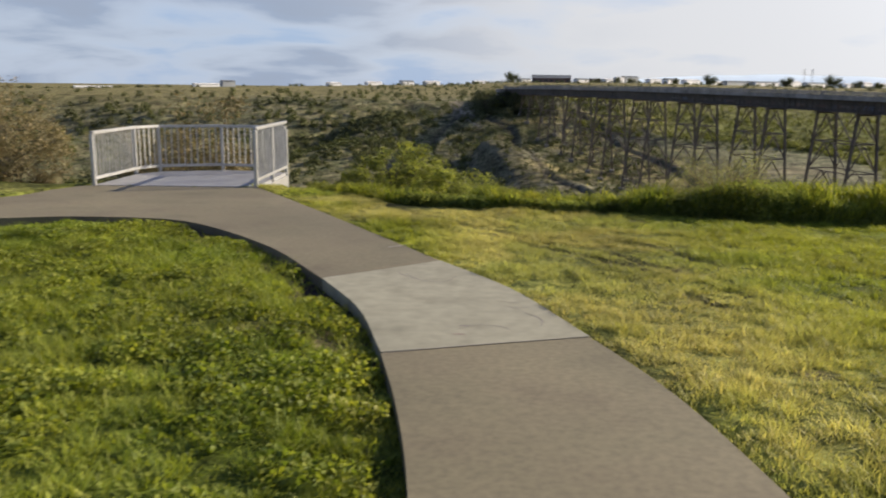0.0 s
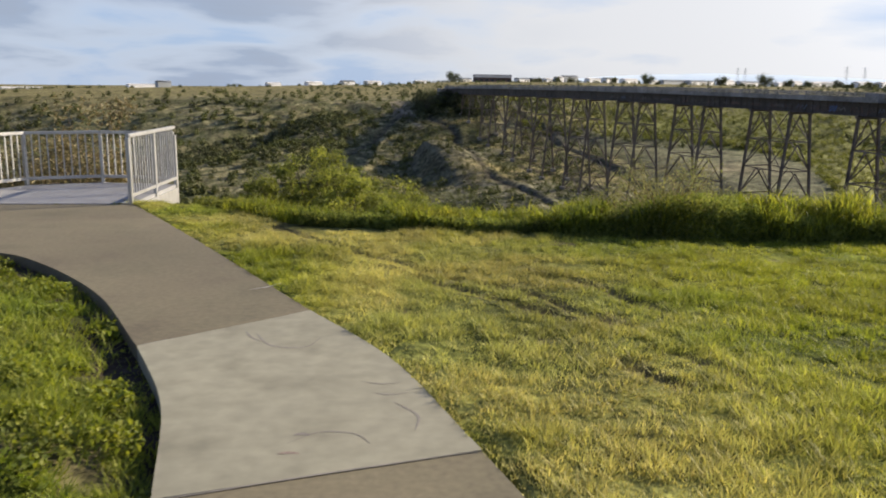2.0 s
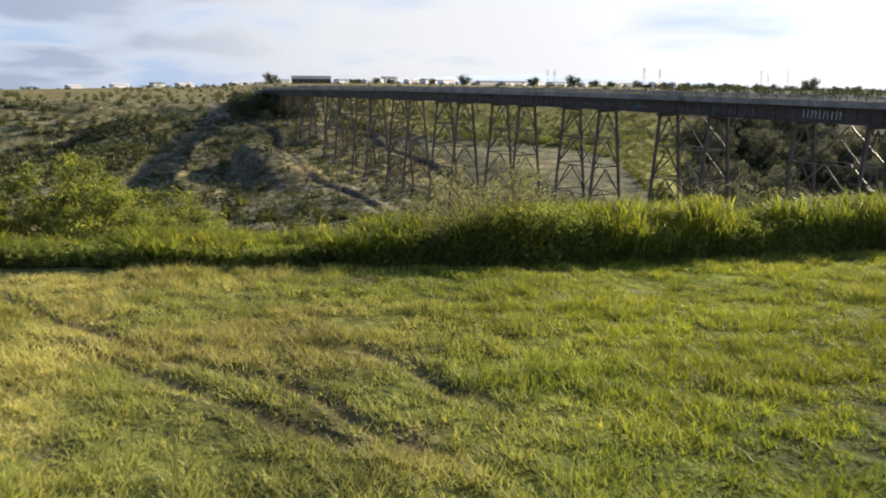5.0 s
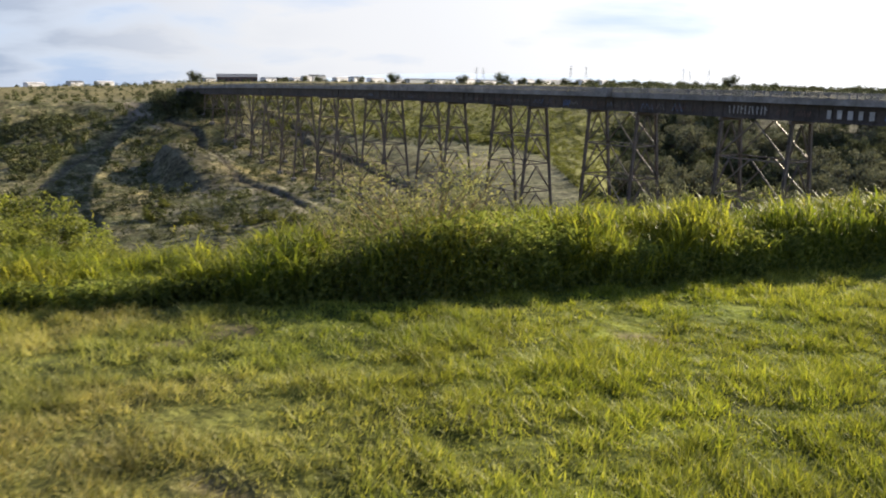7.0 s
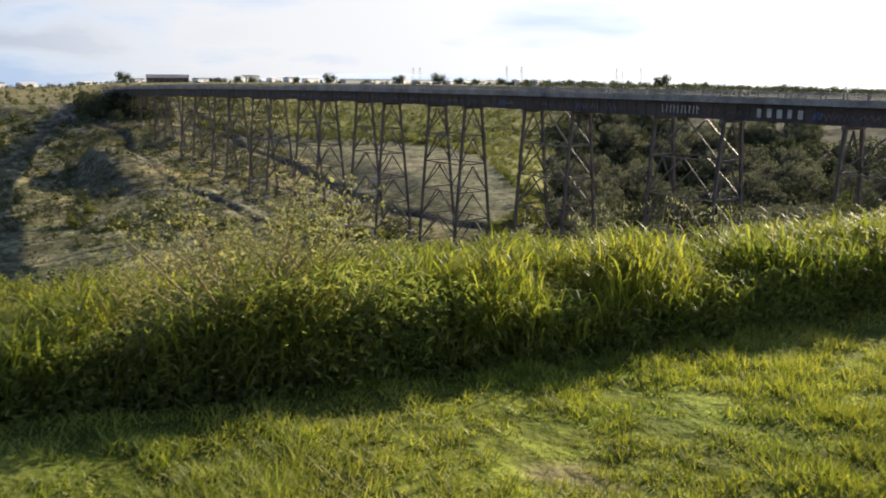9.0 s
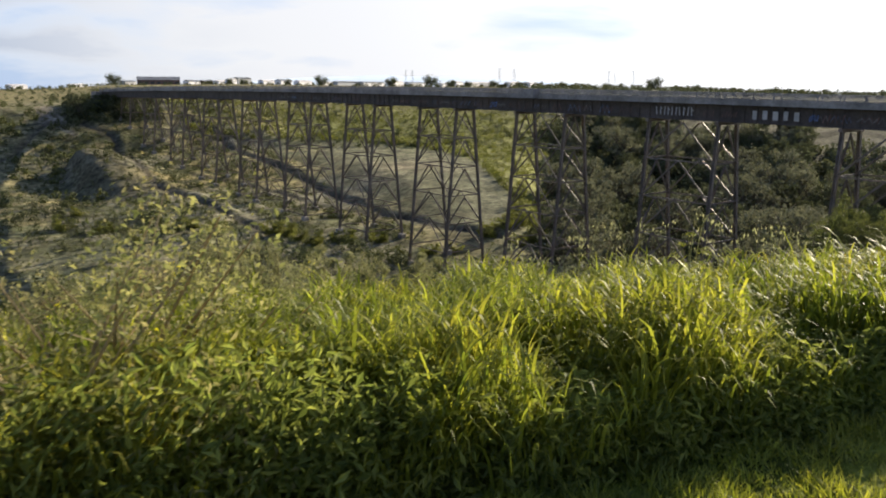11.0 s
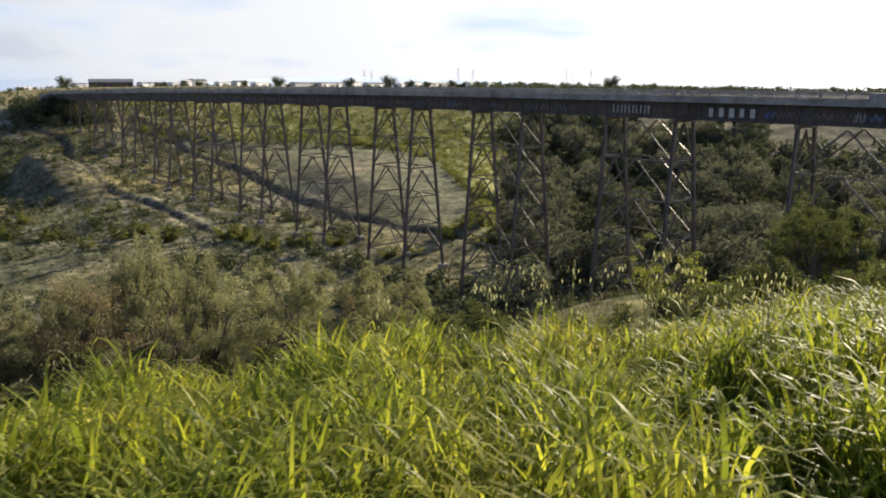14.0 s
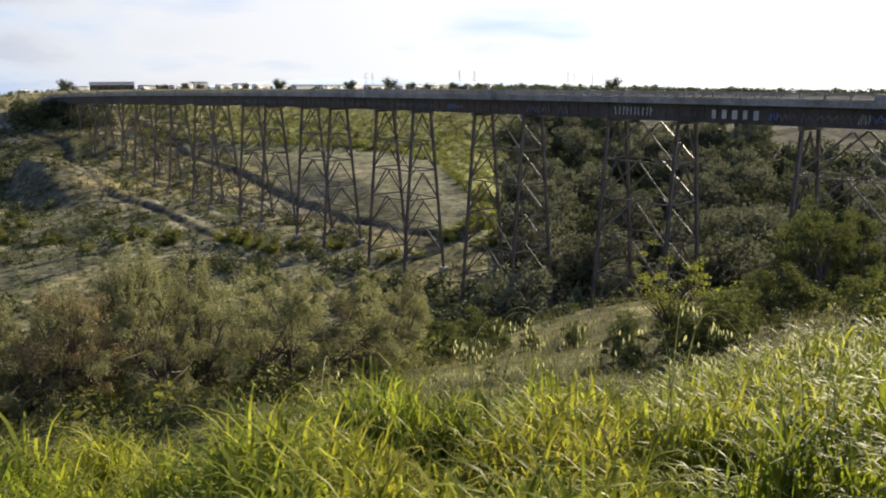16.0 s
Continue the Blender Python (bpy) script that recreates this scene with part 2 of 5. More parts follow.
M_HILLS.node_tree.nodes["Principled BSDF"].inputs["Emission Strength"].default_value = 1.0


# ---- building tools ----
def fbm(x, y, size, octaves=4, seed=0):
    """Smooth value noise in 0..1."""
    total, amp, norm = np.zeros_like(x, dtype=float), 1.0, 0.0
    for o in range(octaves):
        u, v = x / size * 2 ** o + 17.3 * o, y / size * 2 ** o - 9.1 * o
        i, j = np.floor(u), np.floor(v)
        fu, fv = u - i, v - j
        fu, fv = fu * fu * (3 - 2 * fu), fv * fv * (3 - 2 * fv)

        def h(a, b):
            s = np.sin(a * 127.1 + b * 311.7 + seed * 74.7 + o * 19.19) * 43758.5453
            return s - np.floor(s)
        total += amp * ((h(i, j) * (1 - fu) + h(i + 1, j) * fu) * (1 - fv) + (h(i, j + 1) * (1 - fu) + h(i + 1, j + 1) * fu) * fv)
        norm += amp
        amp *= 0.5
    return total / norm


def step(a, b, v):
    t = np.clip((v - a) / (b - a), 0, 1)
    return t * t * (3 - 2 * t)


def link_mesh(name, verts, faces, material, parent=None, label="", cover=None, smooth=False):
    """faces: an array of triangles or of quads."""
    verts, faces = np.asarray(verts, dtype=np.float32), np.asarray(faces, dtype=np.int32)
    me = bpy.data.meshes.new(name)
    k = faces.shape[1]
    me.vertices.add(len(verts))
    me.vertices.foreach_set("co", verts.ravel())
    me.loops.add(faces.size)
    me.loops.foreach_set("vertex_index", faces.ravel())
    me.polygons.add(len(faces))
    me.polygons.foreach_set("loop_start", np.arange(0, faces.size, k, dtype=np.int32))
    me.polygons.foreach_set("use_smooth", np.full(len(faces), smooth, dtype=bool))
    me.update(calc_edges=True)
    me.validate()
    if cover is not None:
        at = me.attributes.new("cover", "FLOAT_COLOR", "POINT")
        at.data.foreach_set("color", np.c_[cover, np.ones(len(cover))].astype(np.float32).ravel())
    me.materials.append(material)
    ob = new(name, me)
    if parent:
        ob.parent = parent
    if label:
        ob["label"] = label
    return ob


def part(name, bm, material, parent=None, label="", smooth=False):
    me = bpy.data.meshes.new(name)
    bm.to_mesh(me)
    bm.free()
    me.materials.append(material)
    if smooth:
        for p in me.polygons:
            p.use_smooth = True
    ob = new(name, me)
    if parent:
        ob.parent = parent
    if label:
        ob["label"] = label
    return ob


def add_box(bm, c, s, rot=None):
    m = Matrix.Translation(c) @ (rot or Matrix()) @ Matrix.Diagonal((*s, 1))
    return bmesh.ops.create_cube(bm, size=1, matrix=m)["verts"]


def add_bar(bm, a, b, w, h=None, up=(0, 0, 1)):
    """A rectangular bar from a to b."""
    a, b = Vector(a), Vector(b)
    d = b - a
    x = d.normalized()
    y = Vector(up).cross(x)
    if y.length < 1e-4:
        y = Vector((1, 0, 0)).cross(x)
    y.normalize()
    z = x.cross(y)
    r = Matrix((x, y, z)).transposed().to_4x4()
    return add_box(bm, (a + b) / 2, (d.length, w, h or w), r)


def add_angle(bm, a, b, w, t):
    """A rolled-steel angle: two thin flanges at right angles."""
    a, b = Vector(a), Vector(b)
    x = (b - a).normalized()
    y = Vector((0, 0, 1)).cross(x)
    if y.length < 1e-3:
        y = Vector((1, 0, 0)).cross(x)
    y.normalize()
    z = x.cross(y)
    add_bar(bm, a + y * w / 2, b + y * w / 2, w, t, up=z)
    add_bar(bm, a + z * w / 2, b + z * w / 2, t, w, up=z)


def tube(points, radii, sides=6):
    """Vertices and triangles of a tapered tube."""
    vs, fs = [], []
    pts = [Vector(p) for p in points]
    for i, p in enumerate(pts):
        d = (pts[min(i + 1, len(pts) - 1)] - pts[max(i - 1, 0)]).normalized()
        y = d.cross(Vector((0.31, 0.95, 0.05))).normalized()
        z = d.cross(y)
        for k in range(sides):
            a = 2 * math.pi * k / sides
            vs.append(p + (y * math.cos(a) + z * math.sin(a)) * radii[i])
    for i in range(len(pts) - 1):
        for k in range(sides):
            a, b = i * sides + k, i * sides + (k + 1) % sides
            fs += [(a, b, a + sides), (b, b + sides, a + sides)]
    return np.array([tuple(v) for v in vs]), np.array(fs)


def join(pieces):
    vs, fs, n = [], [], 0
    for v, f in pieces:
        vs.append(v)
        fs.append(np.asarray(f) + n)
        n += len(v)
    return np.concatenate(vs), np.concatenate(fs)


def leaves(rng, centres, normals_up=0.3, size=0.1, slim=0.45, outward=None):
    """A pointed leaf of two triangles, folded along its rib, at each centre."""
    n = len(centres)
    d = rng.normal(size=(n, 3))
    d[:, 2] += normals_up
    if outward is not None:
        d = d * 0.5 + outward
    d /= np.linalg.norm(d, axis=1, keepdims=True)
    e = np.cross(d, rng.normal(size=(n, 3)))
    e /= np.linalg.norm(e, axis=1, keepdims=True)
    f = np.cross(d, e)
    s = size * rng.uniform(0.6, 1.4, (n, 1))
    a, b = centres - e * s * 0.5, centres + e * s * 0.5
    c, g = centres + f * s * slim * 0.5 + d * s * 0.12, centres - f * s * slim * 0.5 + d * s * 0.12
    v = np.stack([a, c, b, g], 1).reshape(-1, 3)
    i = np.arange(n)[:, None] * 4
    t = np.concatenate([i + [0, 1, 2], i + [0, 2, 3]], 1).reshape(-1, 3)
    return v, t


def blades(rng, base, height, lean, width, segs=3, droop=0.5, azimuth=None):
    """Curved tapering grass blades: triangles."""
    n = len(base)
    az = rng.uniform(0, 2 * np.pi, n) if azimuth is None else azimuth
    out = np.stack([np.cos(az), np.sin(az), np.zeros(n)], 1)
    side = np.stack([-np.sin(az), np.cos(az), np.zeros(n)], 1)
    tw = rng.normal(0, 0.5, n)[:, None]
    side = side * np.cos(tw) + out * np.sin(tw)
    vs = []
    for k in range(segs):
        u = k / segs
        p = base + out * (lean * u + droop * lean * u * u)[:, None]
        p[:, 2] += height * (u - 0.35 * droop * u * u * u)
        w = (width * (1 - 0.75 * u * u) * 0.5)[:, None]
        vs += [p - side * w, p + side * w]
    tip = base + out * (lean * (1 + droop))[:, None]
    tip[:, 2] += height * (1 - 0.35 * droop)
    vs.append(tip)
    m = 2 * segs + 1
    v = np.stack(vs, 1).reshape(-1, 3)
    tri = []
    for k in range(segs - 1):
        tri += [(2 * k, 2 * k + 1, 2 * k + 3), (2 * k, 2 * k + 3, 2 * k + 2)]
    tri.append((2 * segs - 2, 2 * segs - 1, 2 * segs))
    t = (np.arange(n)[:, None, None] * m + np.array(tri)[None]).reshape(-1, 3)
    return v, t


def arching(rng, base, length, width, bend0, bend1, segs=5, bow=1.9):
    """Long blades that rise and arch over."""
    n = len(base)
    az = rng.uniform(0, 2 * np.pi, n)
    out = np.stack([np.cos(az), np.sin(az), np.zeros(n)], 1)
    side = np.stack([-np.sin(az), np.cos(az), np.zeros(n)], 1)
    p, vs = base.copy(), []
    tw = rng.normal(0, 0.35, n)
    for k in range(segs):
        u = k / segs
        c, d = np.cos(tw * u)[:, None], np.sin(tw * u)[:, None]
        sd = side * c + out * d
        w = (width * (0.55 + 0.9 * u - 1.35 * u * u) * 0.75)[:, None]
        vs += [p - sd * w, p + sd * w]
        a = (bend0 + (bend1 - bend0) * ((k + 0.5) / segs) ** bow)[:, None]
        p = p + (length / segs)[:, None] * (np.sin(a) * out + np.cos(a) * np.array((0, 0, 1.0)))
    vs.append(p)
    m = 2 * segs + 1
    v = np.stack(vs, 1).reshape(-1, 3)
    tri = []
    for k in range(segs - 1):
        tri += [(2 * k, 2 * k + 1, 2 * k + 3), (2 * k, 2 * k + 3, 2 * k + 2)]
    tri.append((2 * segs - 2, 2 * segs - 1, 2 * segs))
    t = (np.arange(n)[:, None, None] * m + np.array(tri)[None]).reshape(-1, 3)
    return v, t


# ---- the lie of the land ----
BR0, BRA = (65.47, 113.18), radians(-78.5)      # a bridge bent, and the bridge's direction
BD = (math.cos(BRA), math.sin(BRA))             # along the bridge, towards the near bank
BN = (BD[1], -BD[0])                            # across it, towards the walker
EDGE_X = (-60, -14, -9, -7.2, -3.3, -2.4, -0.8, 1.75, 4, 6.4, 8.3, 14, 40, 90)
EDGE_Y = (22, 17, 15.6, 15.3, 15.2, 14.7, 12.9, 12.0, 11.65, 11.6, 11.55, 11.4, 9, 4)


def brink(x):
    return np.interp(x, EDGE_X, EDGE_Y)


def plain(y):
    return 0.1 - 0.0225 * np.clip(y, -6, 16)


def smooth_curve(pts, n):
    """n points along a Catmull-Rom curve."""
    p = np.array([(2 * np.array(pts[0]) - np.array(pts[1])).tolist(), *map(list, pts), (2 * np.array(pts[-1]) - np.array(pts[-2])).tolist()])
    out = []
    for t in np.linspace(0, len(pts) - 1 - 1e-6, n):
        i, u = int(t), t - int(t)
        a, b, c, d = p[i:i + 4]
        out.append(0.5 * (2 * b + (c - a) * u + (2 * a - 5 * b + 4 * c - d) * u * u + (3 * b - a - 3 * c + d) * u ** 3))
    return np.array(out)


PATH_L = [smooth_curve([(0.02, -6), (0.0, -1), (-0.06, 1.5), (-0.13, 3.12), (-0.24, 4.15), (-0.39, 5.07)], 40),
          smooth_curve([(-0.39, 5.07), (-0.65, 6.2), (-1.09, 7.28)], 16),
          smooth_curve([(-1.09, 7.28), (-1.87, 8.83), (-2.85, 10.16), (-3.64, 10.83), (-4.83, 10.98), (-5.83, 10.72), (-8.5, 9.6), (-13, 7.5)], 60)]
PATH_R = [smooth_curve([(1.62, -6), (1.6, -1), (1.55, 1.5), (1.45, 3.17), (1.3, 4.4), (1.03, 5.5)], 40),
          smooth_curve([(1.03, 5.5), (0.6, 6.95), (-0.02, 8.2)], 16),
          np.concatenate([smooth_curve([(-0.02, 8.2), (-0.94, 10.11), (-2.11, 12.5), (-3.36, 14.95)], 32)[:-1],
                          smooth_curve([(-3.36, 14.95), (-6.5, 14.95)], 6)[:-1],
                          smooth_curve([(-6.5, 14.95), (-6.75, 14.2), (-7.1, 12.9), (-9.3, 11.9), (-13.6, 9.9)], 24)])]
PATH_POLY = np.concatenate([*PATH_L, PATH_R[2][::-1], PATH_R[1][::-1], PATH_R[0][::-1]])


def inside(x, y, poly):
    r = np.zeros(x.shape, dtype=bool)
    for (x0, y0), (x1, y1) in zip(poly, np.roll(poly, -1, 0)):
        if y0 == y1:
            continue
        r ^= ((y0 > y) != (y1 > y)) & (x < (x1 - x0) * (y - y0) / (y1 - y0) + x0)
    return r


def to_poly(x, y, line):
    """Distance to a polyline."""
    best = np.full(x.shape, 1e9)
    for (x0, y0), (x1, y1) in zip(line[:-1], line[1:]):
        dx, dy = x1 - x0, y1 - y0
        t = np.clip(((x - x0) * dx + (y - y0) * dy) / max(dx * dx + dy * dy, 1e-9), 0, 1)
        best = np.minimum(best, np.hypot(x - x0 - t * dx, y - y0 - t * dy))
    return best


RUTS = [[(-0.9, 12.7), (-0.45, 12.0), (0.3, 10.7), (0.91, 9.85), (1.28, 9.35), (1.62, 9.0), (1.91, 8.6), (2.1, 8.1), (2.32, 7.75)], [(0.55, 9.9), (1.21, 9.0), (1.69, 8.3), (2.01, 7.88)],
        [(2.3, 9.3), (2.5, 8.9), (2.6, 8.4), (2.75, 8.2)], [(2.55, 6.94), (2.67, 6.66), (2.74, 6.3)], [(2.1, 6.85), (2.2, 6.6), (2.32, 6.38)]]
TRAILS_AND_LINE = [[(14, 300), (23, 286), (25.5, 248), (28, 219), (34, 210), (37, 193.5), (39, 182), (41.5, 165)],
          [(44, 337), (46, 303), (54, 283), (58.7, 259), (64.7, 238), (66.7, 200), (68, 174), (72, 154), (78, 141)],
          [(46, 300), (39.6, 283.5), (33, 277)],
          [(39, 236), (50.3, 221.5), (57.2, 205.5), (61, 191), (65, 176.5), (71, 163)],
          # the last is a thin dark line down the west flats
          [(4.5, 303), (-2, 284), (-13.5, 252), (-20, 226)]]


BARE_FAN = [(3, 338), (5, 320), (6.5, 304), (12, 289)]
SPUR_TRAIL = [(26.5, 43.6), (28.8, 42.9), (31, 42.3), (33, 41.4), (36, 39.5)]
GULLY_LINE = [(-95, 232), (-66.7, 255), (-52, 268), (-40, 290), (-28, 301), (-16, 311)]


def beside(x, y, line):
    """Signed distance to a polyline: positive to the east."""
    best, sign = np.full(x.shape, 1e9), np.ones(x.shape)
    for (x0, y0), (x1, y1) in zip(line[:-1], line[1:]):
        dx, dy = x1 - x0, y1 - y0
        t = np.clip(((x - x0) * dx + (y - y0) * dy) / max(dx * dx + dy * dy, 1e-9), 0, 1)
        d = np.hypot(x - x0 - t * dx, y - y0 - t * dy)
        c = (y - y0) * dx - (x - x0) * dy
        sign = np.where(d < best, np.where(c > 0, 1.0, -1.0), sign)
        best = np.minimum(best, d)
    return best * sign


def height(x, y):
    """The ground, from the lawn over the brink and the valley to the plains behind."""
    s = y - brink(x) + 0.35 * (fbm(x, y, 2.2, 3, 3) - 0.5)
    top = plain(y) + 0.05 * (fbm(x, y, 3.0, 3, 1) - 0.5) - 0.07 * step(2.5, 6.0, x) + 0.035 * (fbm(x, y, 0.3, 2, 2) - 0.5)
    fall = np.interp(s, (0, 1.7, 3.3, 8, 22, 36, 60, 84, 95), (0, -0.22, -0.55, -2.3, -7.4, -12.0, -22.5, -30.0, -31.5))
    fall = fall - 0.3 * step(6.8, 10, x) * step(0.8, 3.2, s) * (1 - step(9, 16, s))
    fall = fall - 1.7 * step(3, 6.5, x) * step(3.9, 8.5, s) * (1 - step(14, 27, s))
    near = top + fall + np.clip(s - 4, 0, 20) * 0.06 * (fbm(x, y, 9, 4, 5) - 0.5)
    dist, bear = np.hypot(x - 5, y - 10), np.degrees(np.arctan2(x - 5, y - 10))
    west = np.interp(y + 0.10 * x, (90, 150, 178, 203, 224, 240, 259, 277, 292, 322, 420, 700), (-31.5, -28, -27, -26.5, -24.8, -23, -20, -18, -12.5, -5.5, -3.2, 0))
    terrace = np.interp(dist, (100, 128, 150, 176, 205, 260, 285, 345, 420, 700), (-31, -28.5, -25.6, -22.4, -20, -18, -15, -5.5, -3, 0))
    ravine = np.interp(dist, (100, 210, 270, 330, 400, 700), (-31.5, -30, -21, -9, -4, 0))
    k1, k2 = step(58, 82, x - 0.02 * (y - 140)), step(29.5, 35.0, bear)
    far = west * (1 - k1) + terrace * k1
    far = far * (1 - k2) + ravine * k2
    rough = (fbm(x, y, 40, 5, 7) - 0.5) * 5.0 * step(90, 160, dist) * (1 - 0.75 * step(300, 420, dist)) * (1 - 0.85 * k1 * (1 - k2))
    rough = rough * (1 - 0.75 * step(-75, -50, x) * (1 - step(-10, 4, x)) * step(190, 215, y) * (1 - step(288, 304, y)))
    far = far + rough
    elev = np.interp(bear, (-180, -60, -28, -18, -11, -4, 0, 4, 12, 25, 33, 41, 50, 57, 90, 180), (-1.2, -1.0, -0.86, -0.6, -0.42, -0.25, -0.2, 0.05, 0.12, -0.02, -0.05, -0.2, -0.5, -0.72, -1.0, -1.2))
    plains = 1.5 + dist * np.tan(np.radians(elev))
    kp = step(330, 640, dist)
    far = far * (1 - kp) + plains * kp
    z = np.where(s < 60, near, np.maximum(near, far))
    z = np.where((y < 9) & (dist > 60) | (s <= 0), top - 0.01 * np.clip(dist - 40, 0, 400) , z)
    m = step(330, 640, dist) * (s <= 0)
    z = z * (1 - m) + plains * m
    # trails and one thin dark line cut into the far bank
    for line in TRAILS_AND_LINE:
        d = beside(x, y, line)
        z = z - 0.4 * np.exp(-(d / 1.0) ** 2) + 0.6 * np.exp(-((d - 2.1) / 1.3) ** 2) * step(0.2, 0.6, fbm(x, y, 16, 2, 44))
    # a side gully of the far bank
    z = z - (2.0 + 4.0 * (1 - step(-50, -20, x))) * np.exp(-(to_poly(x, y, GULLY_LINE) / 8.0) ** 2)
    # a long spoil mound
    d = beside(x, y, [(13.5, 252), (14.2, 246), (17.8, 232), (21.3, 217)])
    ridge = np.interp(y, (208, 217, 232, 244, 252, 262), (0.3, 1.6, 5.0, 7.0, 6.0, 2.0))
    z = z + ridge * np.exp(-np.where(d < 0, np.abs(d / 5.0) ** 3, (d / 11.0) ** 2)) * step(200, 212, y)
    # the river bed
    z = z - 2.5 * np.exp(-((x - 87) ** 2 + (y - 120) ** 2) / 120.0)
    # a spur of the near bank
    z = z + 1.8 * np.exp(-((x - 34) ** 2 + (y - 46) ** 2) / 70.0) + 0.7 * (fbm(x, y, 7, 3, 45) - 0.5) * step(95, 130, dist) * (1 - step(300, 360, dist))
    # wheel ruts and the drop beside the path
    if np.min(dist) < 30:
        for line in RUTS:
            z = z - 0.028 * np.exp(-(to_poly(x, y, line) / 0.065) ** 2)
        box = (x > -15) & (x < 4) & (y > -7) & (y < 17)
        ins = np.zeros(x.shape, dtype=bool)
        ins[box] = inside(x[box], y[box], PATH_POLY)
        dl = to_poly(x, y, np.concatenate(PATH_L)[::3])
        left = (~ins) & box & (x < np.interp(y, (-6, 5, 7.3, 9, 11, 12), (0.5, 0.3, -0.5, -1.2, -2.5, -2.5))) & (y < 11.2)
        z = z - 0.075 * np.exp(-(dl / 0.5) ** 2) * left - 0.02 * left
        z = np.where(ins, z - 0.10, z)
    return z


def ground_z(x, y):
    return float(height(np.array([float(x)]), np.array([float(y)]))[0])


def blend(a, b, k):
    return a * (1 - k[:, None]) + np.array(b) * k[:, None]


def lawn_colour(x, y):
    n1, n2 = fbm(x, y, 2.4, 4, 11), fbm(x, y, 0.7, 3, 12)
    c = np.tile(np.array((0.235, 0.255, 0.04)), (len(x), 1))
    dry = step(0.35, 0.7, 0.55 * n1 + 0.45 * n2 + 0.46 * np.exp(-(((x - 0.6 + 0.35 * (y - 9.5)) / 1.9) ** 2 + ((y - 9.5) / 3.6) ** 2)))
    dry = dry * np.maximum(step(-0.6, 0.6, x), step(10.5, 11.5, y)) * (1 - 0.85 * step(1.7, 3.4, x))
    c = blend(c, (0.36, 0.333, 0.108), dry)
    c = blend(c, (0.165, 0.205, 0.034), (1 - step(-1.2, 0.2, x)) * (1 - step(10.2, 11.2, y)) * 0.45)
    c = blend(c, (0.12, 0.185, 0.024), step(0.52, 0.68, fbm(x, y, 1.2, 3, 14)) * 0.35)
    return c


def field_end(bear):
    """How far the mown field reaches, by bearing from the brink."""
    return np.interp(bear, (18, 21.5, 24, 27.2, 29, 30.4, 31.2), (274, 267, 258, 236, 198, 176, 158))


def land_colour(x, y):
    s = y - brink(x)
    dist, bear = np.hypot(x - 5, y - 10), np.degrees(np.arctan2(x - 5, y - 10))
    # lawn ground darkened to paint the shade between blades; bare brown spots are earth
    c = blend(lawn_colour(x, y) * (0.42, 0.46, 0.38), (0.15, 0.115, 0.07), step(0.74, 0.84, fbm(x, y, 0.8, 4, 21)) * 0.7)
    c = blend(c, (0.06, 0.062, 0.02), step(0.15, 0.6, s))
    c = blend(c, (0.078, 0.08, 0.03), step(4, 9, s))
    n = fbm(x, y, 25, 5, 31)
    val = blend(np.tile(np.array((0.19, 0.18, 0.115)), (len(x), 1)), (0.22, 0.19, 0.085), step(0.45, 0.62, n))
    val = blend(val, (0.20, 0.182, 0.09), (1 - step(-12, 14, x + 0.1 * (y - 230))) * 0.8)
    val = blend(val, (0.095, 0.10, 0.05), step(0.5, 0.62, fbm(x, y, 7, 5, 33)) * 0.8)
    val = blend(val, (0.07, 0.078, 0.034), step(0.52, 0.6, fbm(x, y, 2.6, 3, 34)) * 0.75)
    k1, k2 = step(62, 86, x - 0.02 * (y - 140)) * step(120, 140, dist), step(31.0, 34.0, bear)
    fld = blend(np.tile(np.array((0.14, 0.14, 0.078)), (len(x), 1)), (0.19, 0.168, 0.10), step(0.42, 0.6, fbm(x, y, 30, 3, 35)) * step(155, 175, dist) * (1 - step(215, 240, dist)))
    fld = blend(fld, (0.10, 0.105, 0.05), step(0.5, 0.62, fbm(x, y, 5, 4, 36)) * 0.5)
    fld = blend(fld, (0.155, 0.16, 0.045), step(-3, 3, dist - field_end(bear)))
    # whole mound darkened: the shade of its west face put into the ground colour
    mound_shade = np.exp(-(to_poly(x, y, [(13.5, 252), (17.8, 232), (21.3, 217)]) / 8.0) ** 4)
    val = blend(val, (0.105, 0.098, 0.06), mound_shade * 0.8)
    val = blend(val, (0.21, 0.185, 0.13), np.exp(-(to_poly(x, y, BARE_FAN) / np.interp(y, (296, 304, 330), (1.0, 4.2, 3.0))) ** 4) * 0.9)
    val = val * (1 - k1[:, None]) + fld * k1[:, None]
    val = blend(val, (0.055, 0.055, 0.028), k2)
    val = blend(val, (0.135, 0.13, 0.07), k2 * step(292, 300, dist) * (1 - step(318, 326, dist)) * step(41, 43, bear) * (1 - step(46, 48, bear)))
    val = blend(val, (0.165, 0.148, 0.065), step(300, 380, dist))
    val = blend(val, (0.075, 0.078, 0.04), step(300, 330, dist) * step(29, 33, bear) * (1 - 0.4 * step(41, 43, bear) * (1 - step(46, 48, bear))))
    c = c * (1 - step(70, 100, dist)[:, None]) + val * step(70, 100, dist)[:, None]
    c = blend(c, (0.26, 0.235, 0.10), np.exp(-(to_poly(x, y, SPUR_TRAIL) / 0.9) ** 2) * 0.95)
    soil = (to_poly(x, y, PATH_L[2][:40]) < 0.36) | (to_poly(x, y, PATH_L[1]) < 0.2)
    c = np.where((soil & (x < 0) & (dist < 30))[:, None], np.array((0.055, 0.042, 0.03)), c)
